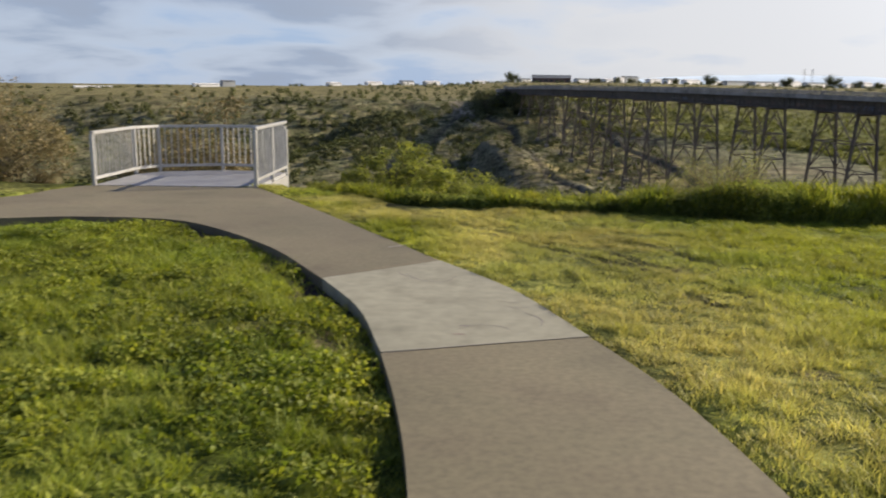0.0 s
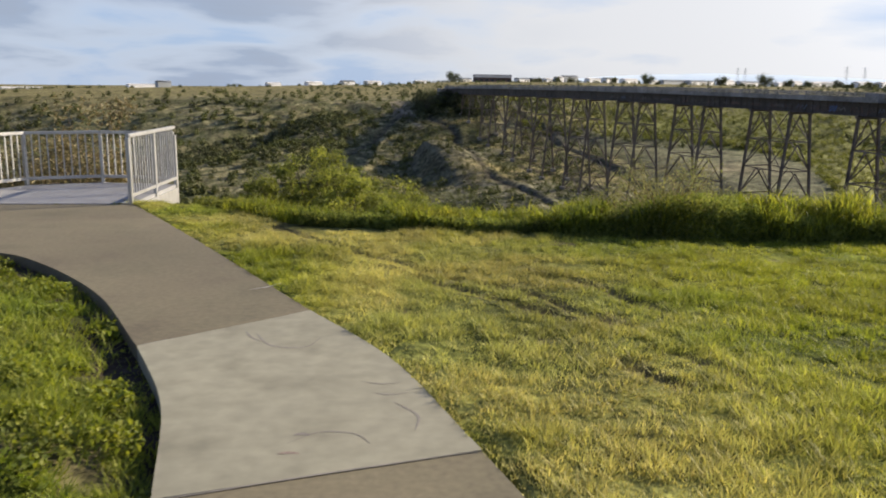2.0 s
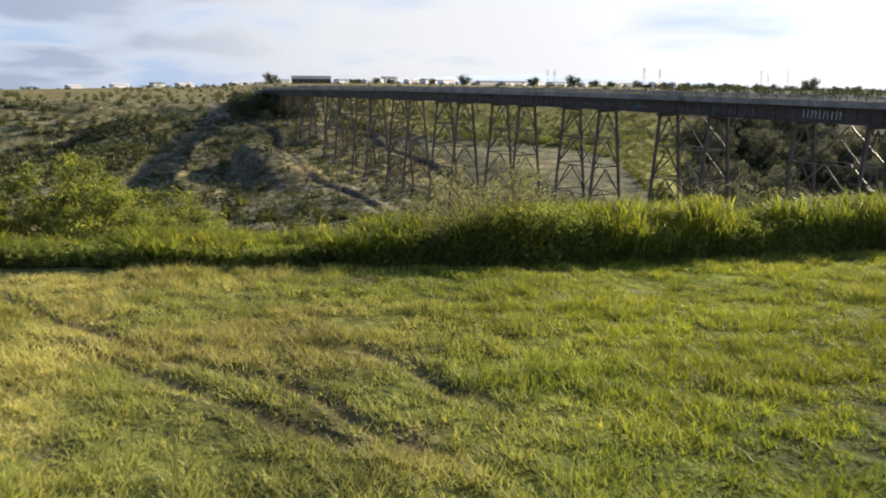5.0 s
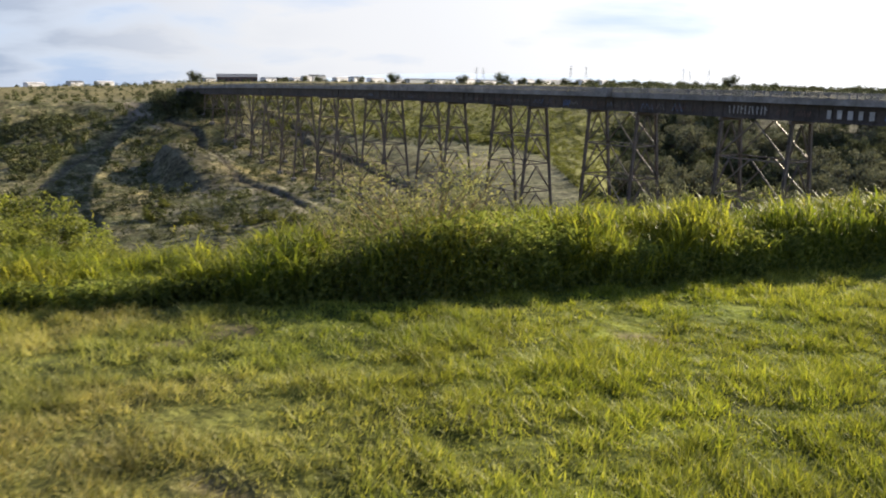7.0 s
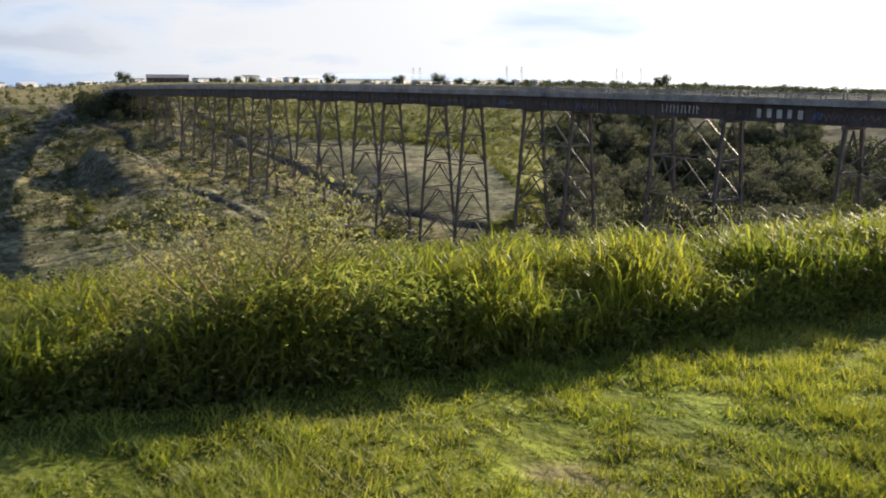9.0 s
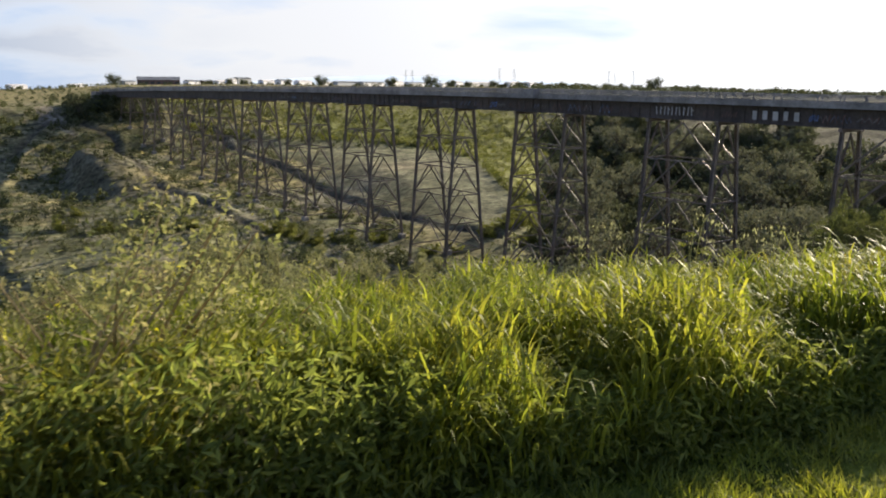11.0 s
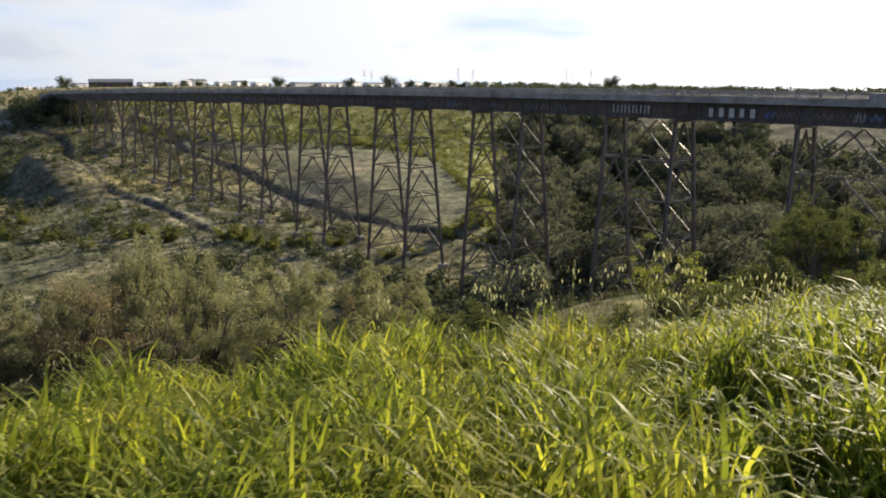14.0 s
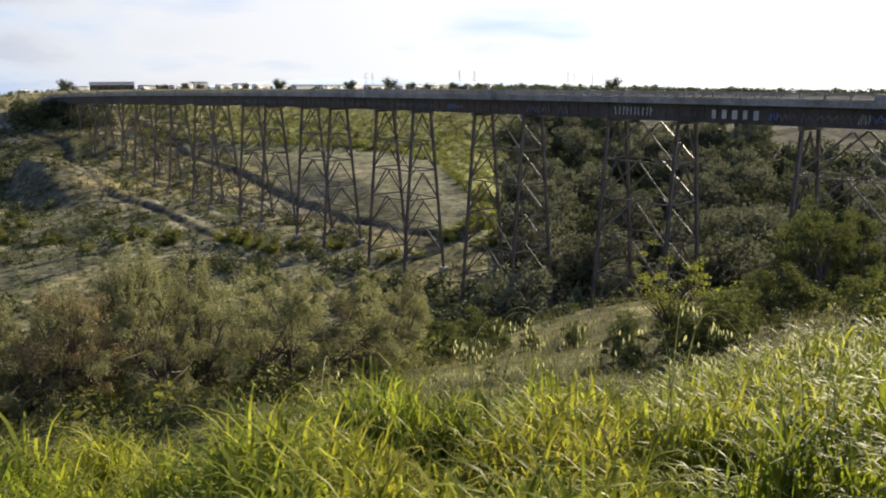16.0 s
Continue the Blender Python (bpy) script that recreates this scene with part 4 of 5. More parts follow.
# bright green bushes below the brink, beside the platform
BUSH_A = tree("bush", 11, 3.6, 3.6, M_BUSH, 12500, 0.1, stems=4, bare=0.08, clumps=34, spread=0.11, label="bright green leafy bush below the lawn's brink", category="bush")
BUSH_B = tree("bush", 12, 2.9, 3.2, M_BUSH, 10000, 0.1, stems=3, bare=0.05, clumps=27, spread=0.12, label="rounded bright green bush among tall grass", category="bush")
BUSH_C = tree("bush", 13, 2.6, 3.0, M_BROWN, 7000, 0.09, stems=4, bare=0.05, clumps=24, spread=0.17, label="brown dry-leaved bush beside the platform", category="bush")
OLIVE_A = tree("wattle_tree", 21, 6.4, 4.6, M_OLIVE, 18500, 0.105, stems=4, bare=0.03, clumps=26, spread=0.09, upright=0.75, label="grey-olive wattle tree on the valley slope", category="tree")
OLIVE_B = tree("wattle_tree", 22, 5.4, 5.6, M_OLIVE, 20000, 0.105, stems=3, bare=0.03, clumps=27, spread=0.095, label="spreading grey-olive wattle tree on the valley slope", category="tree")
OLIVE_C = tree("wattle_tree", 23, 6.6, 2.2, M_OLIVE, 13000, 0.09, stems=3, bare=0.04, clumps=42, spread=0.12, upright=2.2, label="slender upright olive wattle tree", category="tree")
BROWN_T = tree("dry_tree", 24, 5.6, 5.0, M_BROWN, 12000, 0.10, stems=2, bare=0.1, clumps=32, spread=0.13, label="brownish half-bare tree on the valley slope", category="tree")
PEPPER = tree("small_tree", 25, 4.4, 4.6, M_BUSH, 2600, 0.10, stems=1, bare=0.55, clumps=20, spread=0.1, flat=0.5, label="small crooked yellow-green tree above the trail", category="tree")
GREEN_T = tree("green_tree", 26, 8.2, 7.6, M_SHADELEAF, 18000, 0.17, stems=2, bare=0.12, clumps=40, spread=0.095, label="leafy green tree on the steep bank", category="tree")
GUM_A = tree("gum_tree", 27, 12.0, 10.0, M_GUM_G, 1700, 0.72, stems=1, bare=0.28, clumps=34, spread=0.13, label="grey-green gum tree in the river gully", category="tree")
GUM_B = tree("gum_tree", 28, 9.0, 9.0, M_GUM, 1500, 0.7, stems=2, bare=0.18, clumps=34, spread=0.13, label="broad dark gum tree in the river gully", category="tree")

scatter(BUSH_A, [(-1.2, 20.6, 0.78, 0), (0.4, 21.0, 0.7, 120), (-0.5, 22.2, 0.85, 210)], "bushes below the brink", 0.1)
scatter(BUSH_B, [(-0.6, 19.2, 0.68, 10), (0.9, 19.8, 0.62, 80), (1.6, 20.9, 0.62, 200), (2.4, 21.0, 0.55, 20), (0.4, 18.2, 0.45, 40), (-1.8, 19.4, 0.5, 150)], "bushes below the brink", 0.1)
scatter(BUSH_C, [(-8.6, 16.6, 0.72, 0), (-9.8, 17.6, 0.9, 70), (-5.7, 19.9, 1.1, 140), (-7.0, 20.6, 0.9, 30), (-11.4, 17.0, 1.0, 200), (-12.8, 19.2, 1.1, 20)], "brown bushes beside the platform", 0.1)
scatter(OLIVE_A, [(8.5, 49.5, 1.05, 0), (6.2, 46.5, 0.9, 170), (7.4, 53, 1.0, 60), (4.0, 49.5, 0.95, 330), (4.6, 43.0, 0.85, 100), (17.2, 46.5, 0.95, 220), (-6, 52, 1.0, 40), (24.5, 52, 0.9, 300), (1.5, 55, 1.0, 10), (14.5, 52.0, 0.8, 110)], "wattles on the slope", 0.2)
scatter(OLIVE_B, [(13.6, 37.6, 0.88, 0), (16.8, 39.2, 0.86, 130), (10.2, 39.0, 0.78, 220), (19.8, 42.0, 0.72, 70), (6.6, 40.2, 0.72, 260), (15.0, 42.5, 0.9, 310)], "wattles on the slope", 0.2)
scatter(OLIVE_C, [(10.4, 45.0, 1.14, 0), (12.0, 43.2, 0.95, 90), (9.4, 44.0, 1.0, 30), (7.4, 44.6, 0.9, 150), (11.3, 45.8, 0.95, 250), (18.0, 50.5, 0.8, 200)], "wattles on the slope", 0.2)
scatter(BROWN_T, [(7.4, 41.5, 0.88, 0), (3.6, 41.0, 0.8, 290), (8.6, 46.5, 1.0, 80), (5.8, 51.0, 1.0, 140), (-1.0, 47.5, 0.9, 200), (21.5, 50.0, 0.8, 50)], "dry trees on the slope", 0.2)
scatter(PEPPER, [(28.9, 35.6, 0.92, 40)], "small trees by the trail", 0.1)
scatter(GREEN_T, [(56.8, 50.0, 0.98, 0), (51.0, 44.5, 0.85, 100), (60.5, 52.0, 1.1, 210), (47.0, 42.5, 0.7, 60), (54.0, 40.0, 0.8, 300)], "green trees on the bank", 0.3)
VALLEY_B = tree("valley_bush", 29, 3.0, 4.4, M_TREE, 2200, 0.30, stems=3, bare=0.03, clumps=26, spread=0.13, label="dark green rounded bush on the valley floor", category="bush")
scatter(VALLEY_B, [(9, 198, 0.83, 52), (12, 181, 1.10, 245), (15, 182, 0.79, 34), (18, 171, 0.71, 281), (6, 187, 1.20, 30), (24, 174, 0.82, 274), (29, 177, 0.90, 88), (32, 170, 1.15, 134), (34, 174, 0.82, 13), (42, 164, 1.16, 133), (44, 162, 1.14, 99), (45, 157, 0.79, 148), (47, 154, 1.04, 190), (52, 155, 0.75, 310), (54, 155, 0.89, 198), (59, 152, 0.98, 91), (64, 140, 0.84, 143), (68, 138, 0.75, 280), (77, 142, 1.1, 40), (81, 143.5, 1.25, 170), (85, 146, 1.2, 90), (89, 150, 1.3, 310), (84, 139, 1.0, 220), (92, 157, 1.0, 10), (80, 136, 0.9, 60), (97, 166, 1.0, 260)], "bushes on the valley floor", 0.2)
for k in range(8):
    tagged(plant(VALLEY_B, 17 + 1.6 * k, 309 + 1.3 * k + 2 * math.sin(k * 4), 1.3 + 0.3 * math.sin(k * 2.7), 50 * k, 0.3), group="bushes on the valley floor")
BANK_B = tree("bank_bush", 30, 2.2, 2.8, M_SHADELEAF, 4500, 0.12, stems=3, bare=0.02, clumps=28, spread=0.12, label="green bush in the hollow below the brink, shade put into its leaf colour", category="bush")
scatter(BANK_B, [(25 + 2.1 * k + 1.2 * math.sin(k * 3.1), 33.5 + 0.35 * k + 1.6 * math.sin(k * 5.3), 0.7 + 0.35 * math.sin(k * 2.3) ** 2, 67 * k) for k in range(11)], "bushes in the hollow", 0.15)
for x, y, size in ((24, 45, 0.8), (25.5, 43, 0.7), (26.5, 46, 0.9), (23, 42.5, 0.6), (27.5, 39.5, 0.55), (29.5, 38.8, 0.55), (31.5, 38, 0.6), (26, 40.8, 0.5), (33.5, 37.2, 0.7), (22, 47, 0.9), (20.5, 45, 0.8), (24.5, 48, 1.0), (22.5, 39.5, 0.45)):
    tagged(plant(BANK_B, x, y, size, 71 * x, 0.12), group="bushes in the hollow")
rng = np.random.default_rng(5)
GULLY = []
while len(GULLY) < 290:
    b, d = radians(rng.uniform(29.5, 62)), 80 + 235 * rng.uniform(0, 1) ** 0.8
    x, y = 5 + d * math.sin(b), 10 + d * math.cos(b)
    q = (x - BR0[0]) * BD[0] + (y - BR0[1]) * BD[1]
    across = -((x - BR0[0]) * BN[0] + (y - BR0[1]) * BN[1])
    if -5 < across < WID + 5 and rng.random() < 0.8 or (across < -3 and d > 70 and rng.random() < 0.5) or math.degrees(b) < 33.0 and d > 105 or math.degrees(b) < 31.0:
        continue
    if d > 288 and 41.5 < math.degrees(b) < 46 or math.degrees(b) > 49.5 and d > 225 or 35.2 < math.degrees(b) < 37.8 and d < 136:
        continue
    GULLY.append((x, y, rng.uniform(0.6, 1.15), rng.uniform(0, 360)))
scatter(GUM_A, GULLY[:140], "gums in the gully", 0.5)
scatter(GUM_B, GULLY[140:], "gums in the gully", 0.5)
rng = np.random.default_rng(6)
for k in range(17):
    x, y = rng.uniform(13, 29), rng.uniform(303, 332)
    tagged(plant(GUM_B, x, y, min(1.0, max(0.4, (-0.6 - 0.04 * abs(x - 17) - ground_z(x, y)) / 9.4)), rng.uniform(0, 360), 0.5), "dark gum tree beside the bridge's far end", group="gums at the bridge end")


# low scrub over the far banks: one continuous cover
def scrub(name, spots, leaf_mat, per, label, leafsize, open_=0.6):
    rng = np.random.default_rng(len(spots))
    sp = np.array(spots)
    n = len(sp)
    z = height(sp[:, 0], sp[:, 1])
    k = np.repeat(np.arange(n), per)
    lobe = rng.normal(size=(n, 5, 3))
    lobe /= np.linalg.norm(lobe, axis=2, keepdims=True)
    lobe[:, :, 2] = np.abs(lobe[:, :, 2]) * 0.5
    pick = rng.integers(0, 5, len(k))
    off = rng.normal(size=(len(k), 3))
    off /= np.linalg.norm(off, axis=1, keepdims=True)
    off *= rng.uniform(0.35, 1, len(k))[:, None] ** 0.5
    c = np.c_[sp[k, 0], sp[k, 1], z[k]]
    r = sp[k, 2][:, None]
    c = c + lobe[k, pick] * r * open_ + off * r * (0.62, 0.62, 0.7)
    c[:, 2] = np.maximum(c[:, 2] + r[:, 0] * 0.35, z[k] + 0.05)
    nrm = c - np.c_[sp[k, 0], sp[k, 1], z[k] + 0.2 * sp[k, 2]]
    nrm /= np.linalg.norm(nrm, axis=1, keepdims=True)
    v, t = leaves(rng, c, 0.5, 1.0, 0.6, nrm)
    cc = np.repeat(c, 4, 0)
    v = cc + (v - cc) * np.repeat(leafsize * sp[k, 2], 4)[:, None]
    tagged(link_mesh(name, v, t, leaf_mat), label, "shrubs", kind="stuff")


rng = np.random.default_rng(9)
far_scrub, west_scrub, green_scrub, mid_scrub = [], [], [], []
while len(far_scrub) < 900:
    b, d = radians(rng.uniform(-34, 34)), rng.uniform(75, 420)
    x, y = 5 + d * math.sin(b), 10 + d * math.cos(b)
    dens = float(fbm(np.array([x]), np.array([y]), 45, 3, 40)[0])
    west = x < 20 - 0.1 * (y - 200)
    keep = ((1.0 if dens > 0.40 else 0.35) * (1.0 if d < 300 else 0.5)) if (west and d > 120) else (0.5 if dens > 0.5 else 0.12)
    if x > 64 and y > 130 and d < 262:
        keep = 0.0
    if west and d < 232:
        keep = 0.03
    if d > 320:
        keep *= 0.22
    if min(float(to_poly(np.array([x]), np.array([y]), t)[0]) for t in TRAILS_AND_LINE) < 4:
        keep *= 0.1
    if rng.random() < keep and not west:
        far_scrub.append((x, y, (0.6 + 1.5 * rng.uniform(0, 1) ** 2) * (1.15 if west else 0.8)))
taken = set()
for k in range(16000):
    b, d = radians(rng.uniform(-36, 6)), math.sqrt(rng.uniform(190 ** 2, 400 ** 2))
    x, y = 5 + d * math.sin(b), 10 + d * math.cos(b)
    if x > 20 - 0.1 * (y - 200) or (int(x / 2.8), int(y / 2.8)) in taken:
        continue
    dens = float(fbm(np.array([x]), np.array([y]), 38, 3, 40)[0])
    low = y + 0.10 * x
    if rng.random() > (0.85 if dens > 0.42 else 0.4) * float(np.interp(low, (190, 228, 236, 244, 250, 300, 312, 328, 400), (0.3, 0.3, 0.15, 0.3, 1, 1, 0.6, 0.12, 0.05))):
        continue
    below = float(beside(np.array([x]), np.array([y]), GULLY_LINE)[0]) > 2.0
    if (below or x > -14) and rng.random() < 0.86 or min(float(to_poly(np.array([x]), np.array([y]), t)[0]) for t in TRAILS_AND_LINE) < 3:
        continue
    taken.add((int(x / 2.8), int(y / 2.8)))
    west_scrub.append((x, y, rng.uniform(0.9, 2.1)))
while len(green_scrub) < 2500:
    b, d = radians(rng.uniform(7, 33.5)), rng.uniform(160, 345)
    x, y = 5 + d * math.sin(b), 10 + d * math.cos(b)
    end = float(field_end(math.degrees(b)))
    if x > 42 + 0.1 * (320 - y) and d > end:
        green_scrub.append((x, y, rng.uniform(0.5, 1.0) * (1.5 if d < end + 9 else 0.7 + 0.6 * rng.random())))
while len(mid_scrub) < 240:
    x, y = rng.uniform(-30, 62), rng.uniform(55, 150)
    if math.degrees(math.atan2(x - 5, y - 10)) < 28:
        mid_scrub.append((x, y, rng.uniform(0.9, 2.4)))
scrub("far_scrub", far_scrub, M_SCRUB, 66, "olive scrub bushes dotted over the far bank", 0.36)
scrub("west_scrub", west_scrub, M_SCRUB, 64, "separate round dark green bushes over the far hillside", 0.44, 0.36)
scrub("hillside_scrub", green_scrub, M_TREE, 60, "low yellow-green scrub over the far hillside", 0.34)
gully, tussock = [], []
while len(gully) < 620:
    u = rng.uniform(0, 1) ** 1.4
    gully.append((-95 + 79 * u + rng.normal(0, 4.5 - 2.5 * u), 232 + 79 * u + rng.normal(0, 4.5 - 2.5 * u), rng.uniform(1.2, 2.4) * (1.1 - 0.45 * u)))
for k in range(150):
    gully.append((rng.uniform(12, 40), rng.uniform(298, 334), rng.uniform(1.4, 3.2)))
while len(tussock) < 9000:
    b, d = radians(rng.uniform(-30, 33)), rng.uniform(85, 330)
    x, y = 5 + d * math.sin(b), 10 + d * math.cos(b)
    if not (x > 68 and 140 < y and d < 258):
        tussock.append((x, y, rng.uniform(0.25, 0.6)))
under = []
while len(under) < 1500:
    b, d = radians(rng.uniform(29, 62)), rng.uniform(70, 320)
    x, y = 5 + d * math.sin(b), 10 + d * math.cos(b)
    if (d > 285 and math.degrees(b) > 41) or (math.degrees(b) < 32.5 and d > 100):
        continue
    if not (35.6 < math.degrees(b) < 37.4 and d < 138):
        under.append((x, y, rng.uniform(1.5, 3.6)))
for k in range(420):
    b, d = radians(rng.uniform(22.5, 33)), rng.uniform(66, 126)
    under.append((5 + d * math.sin(b), 10 + d * math.cos(b), rng.uniform(0.8, 2.4)))
scrub("gully_undergrowth", under, M_GUM, 46, "dense dark undergrowth filling the river gully", 0.42)
spur = [(32 + rng.normal(0, 9), 40 + rng.normal(0, 7), rng.uniform(0.3, 0.8)) for k in range(240)]
spur = [p for p in spur if float(to_poly(np.array([p[0]]), np.array([p[1]]), SPUR_TRAIL)[0]) > 2.0 and not (20 < p[0] < 33 and 34 < p[1] < 42)]
scrub("spur_scrub", spur, M_SCRUB, 60, "olive scrub and rank grass on the near spur", 0.3)
flats = []
while len(flats) < 2400:
    x, y = rng.uniform(-25, 68), rng.uniform(150, 318)
    if 8 < x - (y - 235) * -0.26 < 22 and 212 < y < 256:
        continue
    if float(fbm(np.array([x]), np.array([y]), 20, 3, 47)[0]) > 0.42 and min(float(to_poly(np.array([x]), np.array([y]), t)[0]) for t in TRAILS_AND_LINE) > 2.5:
        flats.append((x, y, rng.uniform(0.35, 1.05)))
scrub("flat_scrub", flats, M_SCRUB, 30, "small olive bushes dotted under the bridge", 0.4)
scrub("gully_scrub", gully, M_GUM, 80, "dense dark bushes in a side gully of the far bank", 0.3)
scrub("tussocks", tussock, M_SCRUB, 14, "dull olive tussocks over the valley floor", 0.55)
bank = []
while len(bank) < 420:
    x, y = rng.uniform(-4, 52), rng.uniform(24, 62)
    if (x < 26 or y < 33 + rng.uniform(0, 3) or x > 42) and (x < 30 or y > 26) and not (14 < x < 34 and y < 42) and not (x < 20 and y < 31):
        bank.append((x, y, rng.uniform(0.4, 1.3)))
scrub("bank_scrub", bank, M_TREE, 110, "low green scrub on the steep near bank", 0.2)
scrub("valley_scrub", mid_scrub, M_SCRUB, 170, "dark green scrub on the valley floor", 0.24)


# ---- grass ----
def lawn_grass(name, seed, n, x0, x1, y0, y1, hmin, hmax, wide, label):
    rng = np.random.default_rng(seed)
    x, y = rng.uniform(x0, x1, n), rng.uniform(y0, y1, n)
    thick = fbm(x, y, 0.45, 3, 50)
    bare = step(0.76, 0.86, fbm(x, y, 0.8, 4, 21))
    for line in RUTS:
        bare = np.maximum(bare, 0.75 * np.exp(-(to_poly(x, y, line) / 0.09) ** 2))
    soil = np.maximum(1 - step(0.2, 0.42, to_poly(x, y, PATH_L[2][:40])), 0.6 * (1 - step(0.04, 0.14, to_poly(x, y, PATH_L[1])))) * (x < 0) * step(0.35, 0.5, fbm(x, y, 0.5, 2, 58))
    bare = np.maximum(bare, soil)
    keep = (rng.random(n) < 0.35 + 1.5 * (thick - 0.22)) & (rng.random(n) > bare * 0.85) & ~inside(x, y, PATH_POLY) & (y < brink(x) + 0.5)
    x, y, thick = x[keep], y[keep], thick[keep]
    z = height(x, y) - 0.004
    h = rng.uniform(hmin, hmax, len(x)) * (0.5 + 0.5 * step(0.0, 0.3, to_poly(x, y, np.concatenate(PATH_R)[::4]))) * (0.5 + 1.0 * thick) * (0.35 + 1.2 * step(0.3, 0.72, fbm(x, y, 0.13, 2, 51)) + 0.5 * step(0.5, 0.75, fbm(x, y, 0.5, 2, 52)))
    v, t = blades(rng, np.c_[x, y, z], h, h * rng.uniform(0.1, 0.9, len(x)), rng.uniform(0.6, 1.3, len(x)) * wide, 1)
    tagged(link_mesh(name, v, t, M_LAWN, cover=np.repeat(lawn_colour(x, y), 3, 0)), label, "grass", kind="stuff")


lawn_grass("lawn_grass", 1, 560000, -1.0, 8.6, 2.6, 12.2, 0.026, 0.066, 0.0085, "short mown lawn grass, yellow-green with dry patches")
lawn_grass("lawn_grass", 2, 130000, -5.5, 0.1, 1.6, 11.4, 0.04, 0.085, 0.013, "lush green lawn grass and clover inside the path's bend")
lawn_grass("lawn_grass", 9, 60000, -3.7, -0.9, 10.5, 15.4, 0.03, 0.065, 0.011, "short yellow-green lawn grass beside the platform")


def clover(seed, n, x0, x1, y0, y1):
    """Low broad-leaved clumps in the lawn."""
    rng = np.random.default_rng(seed)
    x, y = rng.uniform(x0, x1, n), rng.uniform(y0, y1, n)
    c = fbm(x, y, 0.34, 2, 56)
    keep = (rng.random(n) < step(0.42, 0.66, c)) & (x < np.interp(y, (-1, 3.1, 5.1, 7.3, 8.8, 10.2, 10.8), (0, -0.13, -0.39, -1.09, -1.87, -2.85, -3.64)) - 0.02) & ~inside(x, y, PATH_POLY)
    x, y, c = x[keep], y[keep], c[keep]
    z = height(x, y) + rng.uniform(0.01, 0.2, len(x)) * (c - 0.25)
    p = np.c_[x, y, z + 0.01]
    v, t = leaves(rng, p, 0.9, 0.036, 0.8)
    tagged(link_mesh("clover", v, t, M_LAWN, cover=np.repeat(lawn_colour(x, y) * 0.9, 4, 0)), "clumps of clover in the lawn inside the path's bend", "clover", kind="stuff")


clover(57, 130000, -5.0, 0.4, 2.0, 11.0)


def tall_grass(name, seed, n, x0, x1, s0, s1, canopy, lmin, lmax, wmin, wmax, material, label, segs=5, cond=None, curl=0.0, bow=1.9):
    """Arching leaves that spring from stalks at many heights up to the canopy."""
    rng = np.random.default_rng(seed)
    x, s = rng.uniform(x0, x1, n), s0 + (s1 - s0) * rng.uniform(0, 1, n)
    y = brink(x) + s
    clump = 0.5 * fbm(x, y, 0.75, 3, 60) + 0.5 * step(0.32, 0.68, fbm(x, y, 0.42, 2, 61))
    keep = rng.random(n) < 0.2 + 1.4 * clump
    if cond is not None:
        keep &= cond(x, y)
    x, y, s, clump = x[keep], y[keep], s[keep], clump[keep]
    top = canopy * (0.2 + 1.55 * clump) * (0.75 + 0.25 * step(0.0, 0.5, s)) * (0.34 + 0.66 * step(2.0, 4.5, x))
    up = rng.uniform(0, 1, len(x)) ** 0.75
    l = rng.uniform(lmin, lmax, len(x)) * (0.6 + 0.8 * clump)
    base = np.c_[x, y, height(x, y) - 0.02 + top * 0.62 * up]
    tall = rng.random(len(x)) < 0.0008
    bend1 = np.where(tall, rng.uniform(0.5, 1.4, len(x)), 1.2 + curl + 1.8 * rng.random(len(x)))
    v, t = arching(rng, base, l * np.where(tall, 1.35, 1.0), rng.uniform(wmin, wmax, len(x)), rng.uniform(0.0, 0.4, len(x)), bend1, segs, bow)
    tagged(link_mesh(name, v, t, material, smooth=True), label, "grass", kind="stuff")


def off_deck(x, y):
    return ~((x > -7.4) & (x < -1.9) & (y > 14.5) & (y < 20))


tall_grass("tall_grass", 3, 190000, 0.5, 12.0, 0.06, 4.6, 0.51, 0.17, 0.36, 0.0056, 0.0136, M_WEED, "tall lush green grass along the lawn's brink", segs=5, curl=0.5, bow=2.6)
tall_grass("tall_grass", 4, 34000, -3.2, 1.2, 0.3, 7, 0.36, 0.16, 0.32, 0.007, 0.014, M_WEED, "tall green grass below the lawn's brink", cond=off_deck)
tall_grass("tall_grass", 5, 30000, 2, 40, 4.2, 34, 0.35, 0.25, 0.5, 0.012, 0.028, M_ROUGH, "rough olive grass down the bank", segs=3)
tall_grass("dry_grass", 6, 4500, -14, 34, 5, 36, 0.3, 0.25, 0.5, 0.012, 0.028, M_STRAW, "dry straw-coloured grass down the bank", segs=3, cond=off_deck)


tall_grass("tall_grass", 12, 14000, 2.5, 12, 0.3, 4.4, 0.46, 0.28, 0.46, 0.009, 0.017, M_WEED, "broad arching grass leaves over the brink", segs=7, curl=0.9, bow=2.8)


tall_grass("dry_grass", 14, 800, 3.3, 4.6, 0.4, 1.3, 0.5, 0.2, 0.4, 0.006, 0.014, M_STRAW, "dry beige stalks among the weeds at the brink", segs=4)


